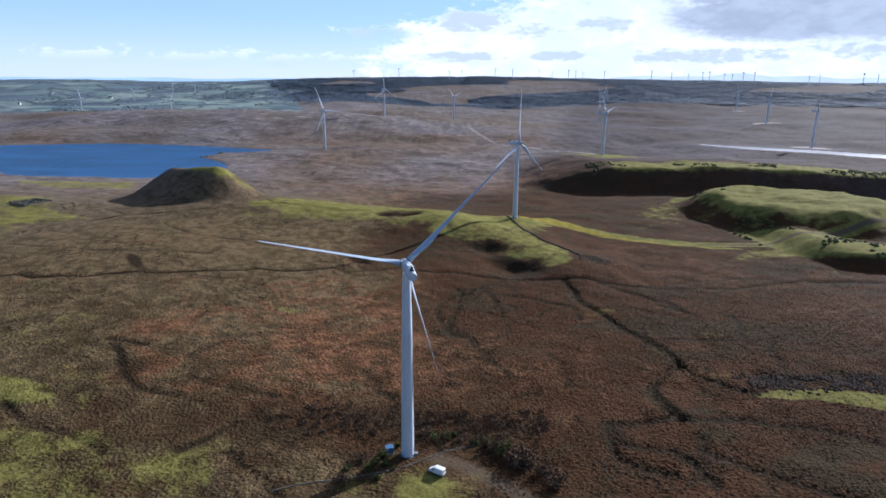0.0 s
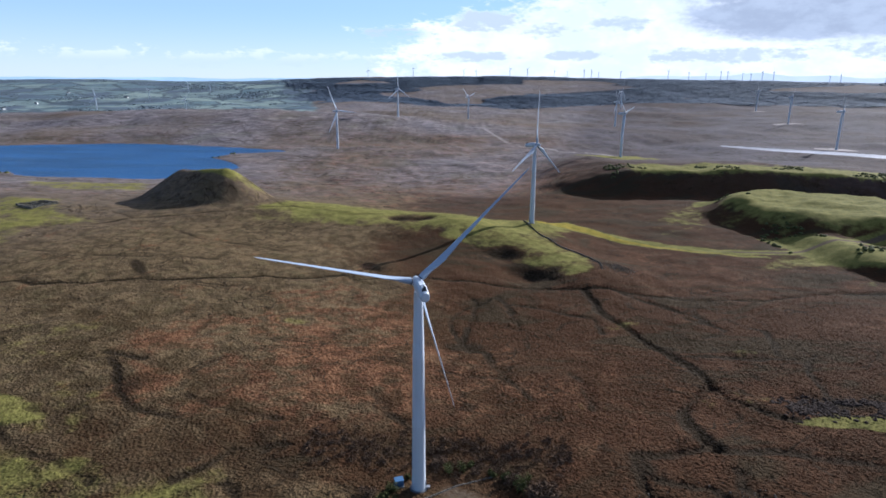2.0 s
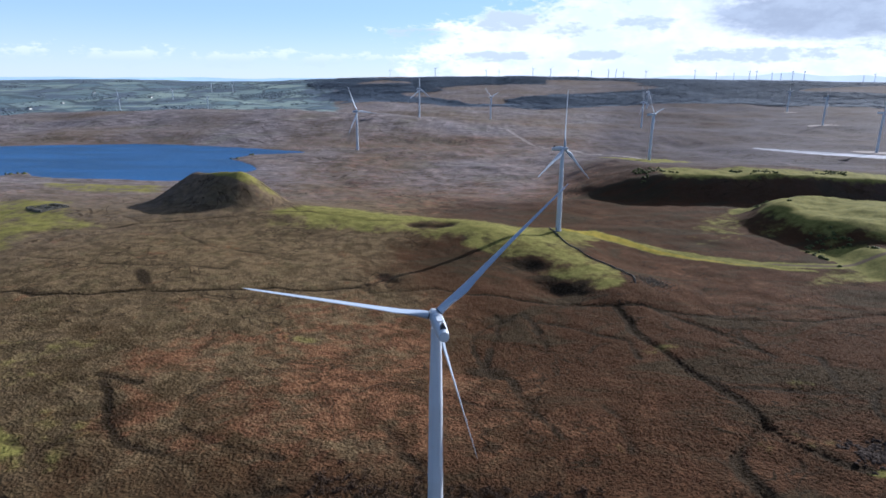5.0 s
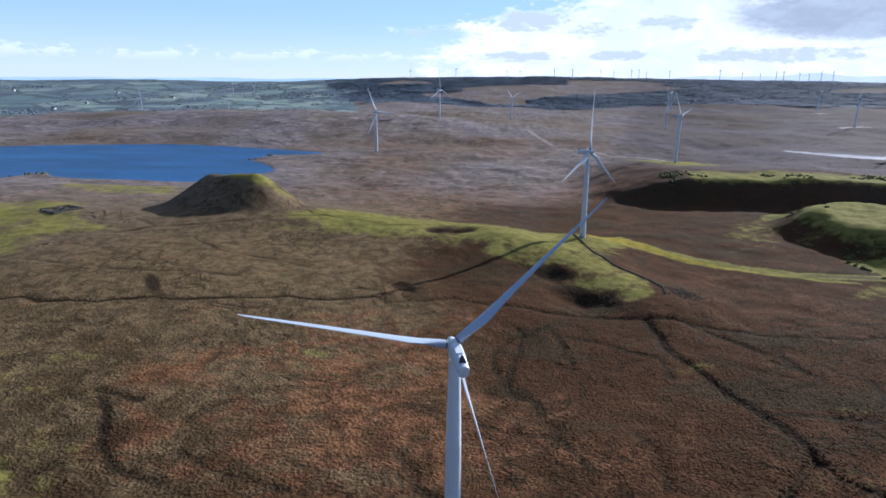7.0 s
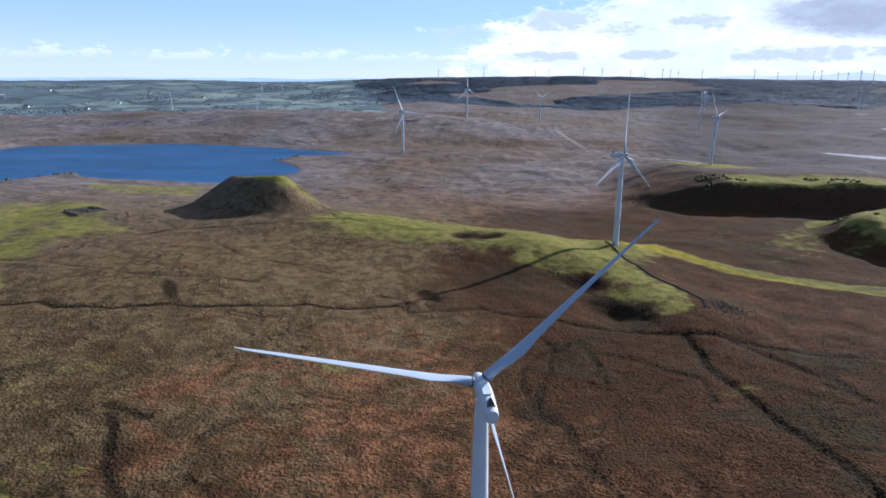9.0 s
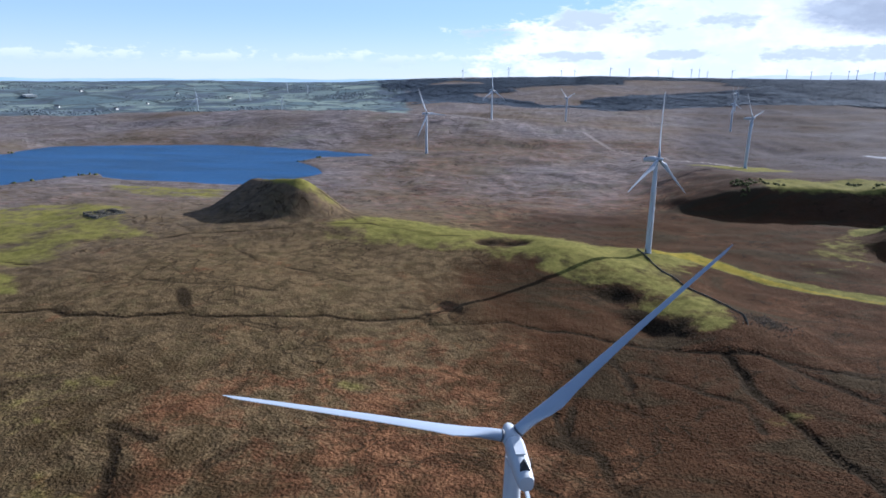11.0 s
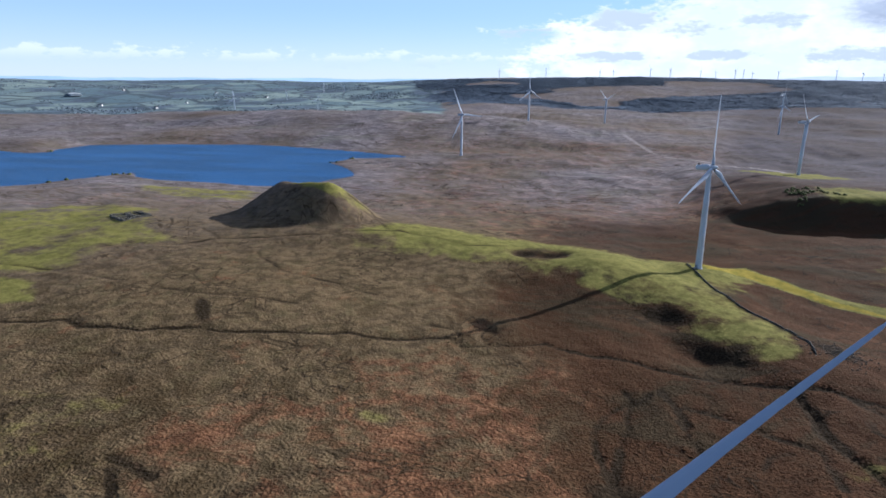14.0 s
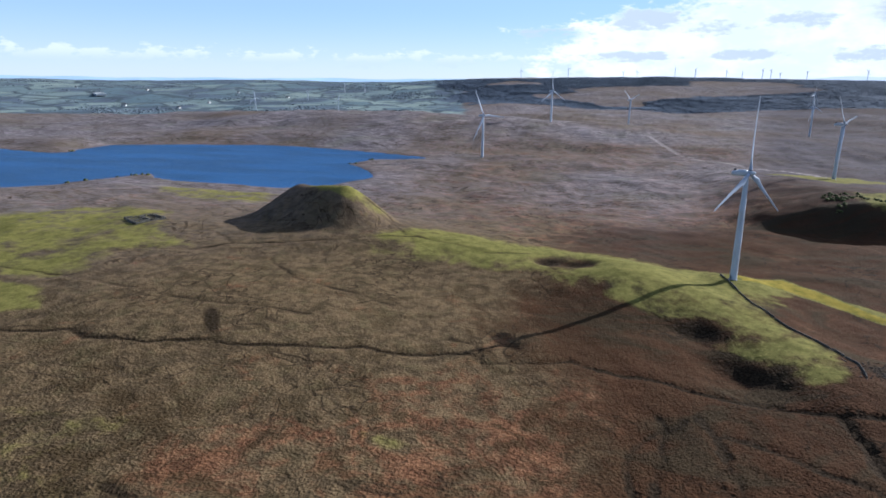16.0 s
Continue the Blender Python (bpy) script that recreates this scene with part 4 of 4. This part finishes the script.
# ---- things near the pad ----
def make_van():
    """A panel van that looks along +y."""
    v = new("van")
    prof = [(-2.7, 0.35), (-2.72, 1.0), (-2.62, 2.2), (-2.5, 2.33), (0.55, 2.36), (0.95, 2.22), (1.75, 1.42), (2.55, 1.12), (2.72, 0.85), (2.70, 0.35)]
    rings = []
    for x, k in ((-0.98, 0.93), (-0.90, 0.985), (-0.80, 1.0), (0.80, 1.0), (0.90, 0.985), (0.98, 0.93)):
        rings.append([(x, y * (0.99 if abs(x) > 0.95 else 1), 0.35 + (z - 0.35) * k) for y, z in prof])
    body = sharp(part("body", loft(rings), M_VAN, v, "white panel van body"), 30)
    bm = bmesh.new()
    bm.faces.new([bm.verts.new(q) for q in ((-0.78, 1.03, 2.16), (0.78, 1.03, 2.16), (0.82, 1.72, 1.475), (-0.82, 1.72, 1.475))])
    bmesh.ops.solidify(bm, geom=bm.faces[:], thickness=-0.03)
    part("windscreen", bm, M_GLASS, v, "dark tinted windscreen")
    for s in (-1, 1):
        part("side_window", box(0.03, 0.75, 0.5, pose(s * 0.975, 0.95, 1.62, 0, -s * 6, 0), 0.01), M_GLASS, v)
        part("headlight", box(0.34, 0.10, 0.22, pose(s * 0.72, 2.64, 0.93), 0.03), M_RIM, v)
        part("tail_light", box(0.12, 0.06, 0.5, pose(s * 0.9, -2.70, 1.0), 0.02), M_LAMP, v)
        part("mirror", box(0.2, 0.12, 0.3, pose(s * 1.08, 1.5, 1.45), 0.04), M_TYRE, v)
        part("rear_window", box(0.6, 0.03, 0.45, pose(s * 0.42, -2.665, 1.75, -4.7), 0.01), M_GLASS, v)
        for y in (-1.6, 1.75):
            bm = loft([[(xx, y + p[0], 0.34 + p[1]) for p in ring(r, 0, 20)] for xx, r in ((s * 0.74, 0.26), (s * 0.74, 0.32), (s * 0.78, 0.34), (s * 0.95, 0.34), (s * 0.99, 0.32), (s * 0.99, 0.20))])
            wheel = part("wheel", bm, M_TYRE, v)
            bm = loft([[(xx, y + p[0], 0.34 + p[1]) for p in ring(r, 0, 16)] for xx, r in ((s * 0.985, 0.19), (s * 1.0, 0.17), (s * 0.99, 0.05))])
            part("rim", bm, M_RIM, wheel)
    part("bumper", box(1.9, 0.16, 0.22, pose(0, 2.72, 0.5), 0.05), M_TYRE, v, "dark plastic bumper")
    part("rear_bumper", box(1.9, 0.16, 0.2, pose(0, -2.76, 0.48), 0.05), M_TYRE, v, "dark plastic bumper")
    return tagged(v, "white panel van parked on the rough grass of the pad", "van")


VAN = (10.0, -10.2)
make_van().matrix_basis = pose(VAN[0], VAN[1], ground_z(*VAN), 0, 0, 58)


def make_kiosk():
    k = new("transformer_kiosk")
    part("cabinet", box(2.6, 2.2, 2.1, pose(0, 0, 1.2), 0.06), M_BLUE, k, "blue painted steel cabinet")
    part("roof", box(2.8, 2.4, 0.14, pose(0, 0, 2.32, 2.0), 0.04), M_BLUE, k)
    part("plinth", box(3.0, 2.6, 0.4, pose(0, 0, 0.08), 0.05), M_CONCRETE, k, "concrete plinth")
    for s in (-1, 1):
        d = part("door", box(1.16, 0.05, 1.8, pose(s * 0.61, -1.12, 1.2), 0.015), M_BLUE, k)
        part("handle", box(0.04, 0.06, 0.22, pose(s * 0.12, -1.16, 1.25), 0.01), M_RIM, d, "steel handle")
        part("louvre", box(0.03, 1.2, 0.5, pose(s * 1.31, 0, 1.75), 0.01), M_DARK, k)
    return tagged(k, "blue transformer kiosk beside the turbine's foot", "kiosk")


make_kiosk().matrix_basis = pose(-6.2, 0.8, ground_z(-6.2, 0.8), 0, 0, 18)


def leaf_cloud(rng, n, radius, high, leaf, flat=1.0):
    """Many small leaf blades filling an uneven crown."""
    verts, faces = [], []
    lobes = [(rng.uniform(-0.55, 0.55) * radius, rng.uniform(-0.55, 0.55) * radius, rng.uniform(0.35, 0.75) * high, rng.uniform(0.35, 0.6)) for _ in range(7)]
    for _ in range(n):
        lx, ly, lz, lr = lobes[rng.randrange(7)]
        d = Vector((rng.gauss(0, 1), rng.gauss(0, 1), rng.gauss(0, 1))).normalized() * (rng.random() ** 0.4)
        c = Vector((lx + d.x * lr * radius, ly + d.y * lr * radius, max(0.08, lz + d.z * lr * high)))
        a, b = Vector((rng.gauss(0, 1), rng.gauss(0, 1), rng.gauss(0, 1))).normalized(), Vector((rng.gauss(0, 1), rng.gauss(0, 1), rng.gauss(0, 1))).normalized()
        s = leaf * rng.uniform(0.6, 1.4)
        i = len(verts)
        verts += [c - a * s, c + b * s * 0.55, c + a * s, c - b * s * 0.55]
        faces += [(i, i + 1, i + 2), (i, i + 2, i + 3)]
    return verts, faces


def make_bush(rng, radius, high, mat, label):
    b = new("bush")
    verts, faces = leaf_cloud(rng, 420, radius, high, 0.24)
    raw("foliage", verts, faces, mat, b)
    bm = bmesh.new()
    for _ in range(6):
        top = Vector((rng.uniform(-0.5, 0.5) * radius, rng.uniform(-0.5, 0.5) * radius, high * 0.7))
        m = loft([[(p[0], p[1], -0.1) for p in ring(0.06, 0, 5)], [(p[0] + top.x, p[1] + top.y, top.z) for p in ring(0.02, 0, 5)]])
        me = bpy.data.meshes.new("tmp")
        m.to_mesh(me)
        m.free()
        bm.from_mesh(me)
        bpy.data.meshes.remove(me)
    part("stems", bm, M_SCRUB, b)
    return tagged(b, label, "bush", "bushes round the pad")


rng = random.Random(5)
kinds = [make_bush(rng, 1.9, 2.6, M_GORSE, "dark green gorse bush on the edge of the pad"), make_bush(rng, 2.3, 2.4, M_SCRUB, "brown leafless scrub bush on the edge of the pad"),
         make_bush(rng, 1.4, 1.7, M_GORSE, "low olive gorse bush in rough grass")]
SPOTS = [(29, 4, 1, 1.2), (31, 0, 0, 1.3), (34, -3, 1, 1.5), (38, -6, 1, 1.6), (33, 3, 0, 1.0), (41, -4, 1, 1.3), (37, 0, 1, 1.2), (27, 6, 2, 1.2), (23, 7, 2, 1.0), (9, 8.5, 0, 1.0), (13, 9.5, 0, 0.9), (16, 12, 2, 1.0),
         (18, 8, 1, 0.8), (5, 12, 1, 1.2), (-8, -2, 0, 1.0), (-10, -5, 2, 1.2), (-12, -9, 0, 0.9), (-7, -6, 2, 0.9), (-4, -8, 2, 0.7), (-15, -4, 1, 1.1), (-19, -10, 2, 1.0), (-9, -14, 2, 0.8), (-20, -16, 1, 1.0), (-4, 4, 2, 0.8), (44, -12, 1, 1.4), (47, -18, 1, 1.5)]
used = set()
for x, y, k, size in SPOTS:
    m = pose(x, y, ground_z(x, y) - 0.1, 0, 0, (x * 37 + y * 71) % 360)
    b = kinds[k] if k not in used else copy_thing(kinds[k], m)
    used.add(k)
    b.matrix_basis = m @ Matrix.Diagonal((size * 1.25, size * 1.25, size * 1.1, 1))


# rank heather and leafless scrub behind the machine, one low thicket
rng = random.Random(23)
verts, faces = [], []
for _ in range(230):
    x, y = rng.uniform(-38, 50), rng.gauss(17, 5.0)
    if math.hypot(x, y) < 9:
        continue
    v, f = leaf_cloud(rng, 70, rng.uniform(1.3, 2.6), rng.uniform(0.7, 1.7), 0.26)
    z, k = ground_z(x, y), len(verts)
    verts += [(q[0] + x, q[1] + y, q[2] + z - 0.1) for q in v]
    faces += [tuple(c + k for c in q) for q in f]
tagged(raw("scrub_thicket", verts, faces, M_SCRUB), "brown leafless scrub and rank heather behind the turbine", "scrub", kind="stuff")


# ---- drystone: rough walls of many stones, each its own block ----
def stone_run(rng, line, high, wide, length=0.7):
    """Courses of uneven blocks along a line over the ground."""
    verts, faces = [], []
    for (ax, ay), (bx, by) in zip(line, line[1:]):
        run = math.hypot(bx - ax, by - ay)
        ux, uy = (bx - ax) / run, (by - ay) / run
        s = 0.0
        while s < run:
            step_len = length * rng.uniform(0.7, 1.4)
            keep = rng.random()
            for c in range(3):
                if keep < 0.12 * c:
                    break
                px, py = ax + ux * (s + rng.uniform(-0.1, 0.1)), ay + uy * (s + rng.uniform(-0.1, 0.1))
                z0 = ground_cache(px, py) + high * c / 3 - 0.08
                w, h, l = wide * rng.uniform(0.8, 1.1) * (1 - 0.14 * c), high / 3 * rng.uniform(0.9, 1.15), step_len * rng.uniform(0.8, 1.05)
                i = len(verts)
                for dz, sh in ((0, 1.0), (h, 0.82)):
                    for sx, sy in ((-1, -1), (1, -1), (1, 1), (-1, 1)):
                        o, q = sx * l / 2 * sh + rng.uniform(-0.05, 0.05), sy * w / 2 * sh + rng.uniform(-0.05, 0.05)
                        verts.append((px + ux * o - uy * q, py + uy * o + ux * q, z0 + dz + rng.uniform(-0.03, 0.03)))
                faces += [(i, i + 1, i + 5, i + 4), (i + 1, i + 2, i + 6, i + 5), (i + 2, i + 3, i + 7, i + 6), (i + 3, i, i + 4, i + 7), (i + 4, i + 5, i + 6, i + 7)]
            s += step_len
    return verts, faces


CACHE = {}


def ground_cache(x, y):
    key = (round(x / 1.5), round(y / 1.5))
    if key not in CACHE:
        CACHE[key] = ground_z(key[0] * 1.5, key[1] * 1.5)
    return CACHE[key]


def make_wall(name, lines, high, wide, label, category):
    wall = new(name)
    r = random.Random(len(lines) * 7 + int(high * 10))
    for line in lines:
        verts, faces = stone_run(r, line, high, wide, 0.8)
        tagged(raw("stonework", verts, faces, M_DRYSTONE, wall), kind="stuff")
    return tagged(wall, label, category)


make_wall("field_wall", [WALL_LINE], 1.0, 0.7, "dark tumbledown drystone wall along the grassy spur", "stone wall")
FX, FY = -356.0, 361.0
fold = [[(FX - 17, FY - 2), (FX - 4, FY + 15), (FX + 16, FY + 4), (FX + 4, FY - 14), (FX - 17, FY - 2)], [(FX - 10, FY + 7), (FX + 10, FY - 5)], [(FX - 2, FY + 1), (FX - 8, FY - 8)]]
make_wall("sheepfold", fold, 2.0, 1.5, "ruined square stone sheepfold on green pasture", "sheepfold")
make_wall("pad_wall", [[(-39, -23), (-24, -17), (-14, -12.5), (-3, -8.5), (4, -4), (12, 1.5), (23, 6.2)]], 0.35, 0.6, "low rough stone kerb along the pad", "stone kerb")


def rubble(cx, cy, n, sx, sy, turn, size):
    r = random.Random(int(cx))
    verts, faces = [], []
    for _ in range(n):
        u, v = r.gauss(0, sx), r.gauss(0, sy)
        c, s = math.cos(radians(turn)), math.sin(radians(turn))
        x, y = cx + u * c - v * s, cy + u * s + v * c
        z, q, i = ground_cache(x, y), size * r.uniform(0.4, 1.3), len(verts)
        for dz, sh in ((-0.1, 1.0), (q * 0.8, 0.6)):
            for sx2, sy2 in ((-1, -1), (1, -1), (1, 1), (-1, 1)):
                verts.append((x + sx2 * q * sh * r.uniform(0.5, 1), y + sy2 * q * sh * r.uniform(0.5, 1), z + dz))
        faces += [(i, i + 1, i + 5, i + 4), (i + 1, i + 2, i + 6, i + 5), (i + 2, i + 3, i + 7, i + 6), (i + 3, i, i + 4, i + 7), (i + 4, i + 5, i + 6, i + 7)]
    return tagged(raw("rubble", verts, faces, M_BOULDER), "scattered grey boulders in dark heather", "boulders", kind="stuff")


rubble(120, 245, 260, 8, 6, -20, 0.45)
rubble(65, -6, 70, 5, 4, 10, 0.34)
rubble(99, -3, 60, 6, 3, -20, 0.34)


# ---- tussocks, gorse, far woods and hedges ----
def tussocks(seed, n, xa, xb, ya, yb):
    r = np.random.RandomState(seed)
    x, y = r.uniform(xa, xb, n), r.uniform(ya, yb, n)
    edge = np.minimum(np.minimum(x - xa, xb - x), np.minimum(0.45 * (yb - y), y - ya + 40))
    keep = (fbm(x, y, 22, 120) > -0.35) & (r.uniform(0, 70, n) < edge) & (np.hypot(x - 8, y + 10) > 17)
    keep[keep] = land_cover(x[keep], y[keep])[2] < 0.55
    x, y = x[keep], y[keep]
    n = len(x)
    z = height(x, y)
    rad, high = r.uniform(0.40, 1.0, n), r.uniform(0.12, 0.44, n) * (1 - 0.6 * step(50, 280, y))
    turn = r.uniform(0, 2 * math.pi, n)
    co = np.zeros((n, 6, 3))
    for k in range(5):
        a = turn + k * 2 * math.pi / 5
        wob = r.uniform(0.7, 1.25, n)
        co[:, k] = np.stack([x + rad * wob * np.cos(a), y + rad * wob * np.sin(a), z - 0.12], 1)
    co[:, 5] = np.stack([x + r.normal(0, 0.16, n), y + r.normal(0, 0.16, n), z + high], 1)
    base = np.arange(n)[:, None, None] * 6
    tri = (base + np.array([[k, (k + 1) % 5, 5] for k in range(5)])[None]).reshape(-1, 3)
    me = bpy.data.meshes.new("tussock_grass")
    me.vertices.add(n * 6)
    me.vertices.foreach_set("co", co.ravel())
    me.loops.add(tri.size)
    me.loops.foreach_set("vertex_index", tri.ravel())
    me.polygons.add(len(tri))
    me.polygons.foreach_set("loop_start", np.arange(len(tri)) * 3)
    me.polygons.foreach_set("use_smooth", np.ones(len(tri), bool))
    me.update(calc_edges=True)
    add_cover(me, x, y, 6)
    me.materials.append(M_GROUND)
    return tagged(new("tussock_grass", me), "coarse tussocks of rough moorland grass and rush", "grass", kind="stuff")


tussocks(3, 185000, -280, 280, -90, 330)


def scatter(name, pts, size, high, mat, label, category, seed, jag=6):
    """Small uneven crowns, two cones each, joined as one mass."""
    r = np.random.RandomState(seed)
    n = len(pts)
    z = height(pts[:, 0], pts[:, 1])
    co = np.zeros((n, 2 * jag + 1, 3))
    s, h = size * r.uniform(0.6, 1.4, n), high * r.uniform(0.65, 1.3, n)
    turn = r.uniform(0, 6.28, n)
    for k in range(jag):
        a = turn + k * 2 * math.pi / jag
        for lv, (fr, fz) in enumerate(((1.0, 0.12), (0.72, 0.55))):
            w = s * fr * r.uniform(0.7, 1.3, n)
            co[:, lv * jag + k] = np.stack([pts[:, 0] + w * np.cos(a), pts[:, 1] + w * np.sin(a), z + h * (fz if lv else -0.02) + 0 * w], 1)
    co[:, 2 * jag] = np.stack([pts[:, 0] + r.normal(0, 0.1, n) * s, pts[:, 1] + r.normal(0, 0.1, n) * s, z + h], 1)
    f = [[k, (k + 1) % jag, jag + (k + 1) % jag] for k in range(jag)] + [[k, jag + (k + 1) % jag, jag + k] for k in range(jag)] + [[jag + k, jag + (k + 1) % jag, 2 * jag] for k in range(jag)]
    tri = (np.arange(n)[:, None, None] * (2 * jag + 1) + np.array(f)[None]).reshape(-1, 3)
    me = bpy.data.meshes.new(name)
    me.vertices.add(n * (2 * jag + 1))
    me.vertices.foreach_set("co", co.ravel())
    me.loops.add(tri.size)
    me.loops.foreach_set("vertex_index", tri.ravel())
    me.polygons.add(len(tri))
    me.polygons.foreach_set("loop_start", np.arange(len(tri)) * 3)
    me.polygons.foreach_set("use_smooth", np.ones(len(tri), bool))
    me.update(calc_edges=True)
    me.materials.append(mat)
    return tagged(new(name, me), label, category, kind="stuff")


def polar(seed, n, az0, az1, r0, r1):
    r = np.random.RandomState(seed)
    az, d = np.radians(r.uniform(az0, az1, n)), np.sqrt(r.uniform(r0 * r0, r1 * r1, n))
    return np.stack([d * np.sin(az), d * np.cos(az)], 1)


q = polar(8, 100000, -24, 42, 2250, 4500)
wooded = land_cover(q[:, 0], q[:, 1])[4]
scatter("spruce_plantation", q[wooded > 0.42][:46000], 14.0, 0.45, M_SPRUCE, "dense spruce plantation on the far ridge, slate-blue with painted haze", "forest", 9, 5)
q = polar(10, 26000, -62, -12, 1750, 4500)
fields = land_cover(q[:, 0], q[:, 1])[5]
clump = fbm(q[:, 0], q[:, 1], 260, 130, 3)
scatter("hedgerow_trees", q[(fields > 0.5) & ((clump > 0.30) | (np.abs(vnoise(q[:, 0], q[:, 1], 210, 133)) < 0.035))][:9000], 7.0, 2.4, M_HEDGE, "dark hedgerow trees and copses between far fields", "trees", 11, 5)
# gorse on the banks
r = np.random.RandomState(14)
q = np.stack([r.uniform(180, 620, 9000), r.uniform(200, 640, 9000)], 1)
near_bank = np.zeros(len(q))
for line in (MOUND_A, MOUND_C):
    d, side = off_line(q[:, 0], q[:, 1], line)
    near_bank = np.maximum(near_bank, ((d * side > -8) & (d * side < 55)) * 1.0)
near_bank = np.maximum(near_bank, 1.0 * (np.abs(in_dome(q[:, 0], q[:, 1]) - 0.6) < 0.3))
q = q[(near_bank > 0) & (fbm(q[:, 0], q[:, 1], 34, 140) > 0.22)]
scatter("gorse_scrub", q[:900], 1.6, 1.5, M_GORSE, "dark gorse bushes dotted over the green banks", "gorse", 15)
q = np.stack([r.uniform(134, 200, 1500), r.normal(55, 3.6, 1500)], 1)
q = q[fbm(q[:, 0], q[:, 1], 9, 151) > -0.15]
scatter("heather_scrub", q, 0.7, 0.55, M_HEATHER, "dark heather scrub above a green flush", "heather", 21)
SHORE = [(-640, 560), (-634, 584), (-616, 628), (-606, 640), (-590, 640), (-650, 548), (-373, 884), (-380, 838), (-376, 893), (-890, 822)]
pts = np.array([(a + 6 * math.sin(i * 2.1), b + 5 * math.cos(i * 1.3)) for i, (a, b) in enumerate(SHORE * 2)])
scatter("shore_willows", pts, 2.6, 2.6, M_GORSE, "low dark willow bushes along the lake shore", "bushes", 17)


# ---- far buildings ----
def make_house(w, l, h, mat, pitch=0.4, roofing=None):
    hs = new("farmhouse")
    part("walls", box(w, l, h, pose(0, 0, h / 2 - 0.3), 0.05), mat, hs)
    bm = bmesh.new()
    a = [bm.verts.new(v) for v in ((-w / 2 - 0.3, -l / 2 - 0.3, h - 0.35), (w / 2 + 0.3, -l / 2 - 0.3, h - 0.35), (0, -l / 2 - 0.3, h + w * pitch), (-w / 2 - 0.3, l / 2 + 0.3, h - 0.35), (w / 2 + 0.3, l / 2 + 0.3, h - 0.35), (0, l / 2 + 0.3, h + w * pitch))]
    for f in ((0, 1, 2), (5, 4, 3), (0, 2, 5, 3), (1, 4, 5, 2), (0, 3, 4, 1)):
        bm.faces.new([a[i] for i in f])
    bmesh.ops.recalc_face_normals(bm, faces=bm.faces)
    roof = part("roof", bm, roofing or M_ROOF, hs, "pale sheet roof" if roofing else "grey slate roof")
    if not roofing:
        part("chimney", box(0.9, 0.9, 2.2, pose(0, l * 0.35, h + w * pitch), 0.04), M_CONCRETE, roof)
    for s in (-1, 1):
        for k in (-0.3, 0.0, 0.3):
            part("window", box(0.08, 1.4, 1.6, pose(s * w / 2, k * l, h * 0.5), 0.02), M_GLASS, hs)
    return tagged(hs, "small white farmhouse with a slate roof among far fields", "house", "farmhouses")


def on_plain(az, r):
    x, y = r * math.sin(radians(az)), r * math.cos(radians(az))
    return x, y, ground_z(x, y)


house = make_house(9, 16, 5.5, M_RENDER)
house.matrix_basis = pose(*on_plain(-38, 2500), 0, 0, 70)
for az, d, turn in ((-35.5, 2850, 20), (-33, 3300, 60), (-42, 2700, 110), (-40, 3450, 15), (-29, 3000, 80), (-45, 3600, 40)):
    copy_thing(house, pose(*on_plain(az, d), 0, 0, turn))
shed = make_house(40, 130, 8, M_RENDER, 0.06, M_RENDER)
shed.name = "warehouse"
tagged(shed, "long pale warehouse shed on the far plain", "warehouse", "far sheds")
shed.matrix_basis = pose(*on_plain(-43.5, 3200), 0, 0, 48)


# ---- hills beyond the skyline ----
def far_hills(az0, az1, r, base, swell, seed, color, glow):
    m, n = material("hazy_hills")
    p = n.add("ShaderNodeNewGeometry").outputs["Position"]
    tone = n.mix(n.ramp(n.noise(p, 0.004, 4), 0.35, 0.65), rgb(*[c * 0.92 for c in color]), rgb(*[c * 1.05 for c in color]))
    # self-lit strip: haze and daylight are put into its pale blue glow
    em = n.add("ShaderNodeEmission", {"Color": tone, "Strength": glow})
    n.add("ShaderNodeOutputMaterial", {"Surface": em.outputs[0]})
    verts, faces, k = [], [], 160
    for i in range(k + 1):
        az = az0 + (az1 - az0) * i / k
        up = base + swell * float(fbm(np.array([az * 30.0]), np.array([seed * 10.0]), 150, 200 + seed, 4)[0]) * 1.6
        edge = min(1.0, 4.0 * i / k, 4.0 * (k - i) / k)
        top = 60 + (up - 60) * (edge * edge * (3 - 2 * edge))
        for q, zz in ((r, -60.0), (r, top), (r + 40, top - 25)):
            verts.append((q * math.sin(radians(az)), q * math.cos(radians(az)), zz))
    for i in range(k):
        for j in range(2):
            a = i * 3 + j
            faces.append((a, a + 3, a + 4, a + 1))
    return tagged(raw("backdrop", verts, faces, m), "pale blue hazy hills on the far horizon, a glowing backdrop", "hills", kind="structure")


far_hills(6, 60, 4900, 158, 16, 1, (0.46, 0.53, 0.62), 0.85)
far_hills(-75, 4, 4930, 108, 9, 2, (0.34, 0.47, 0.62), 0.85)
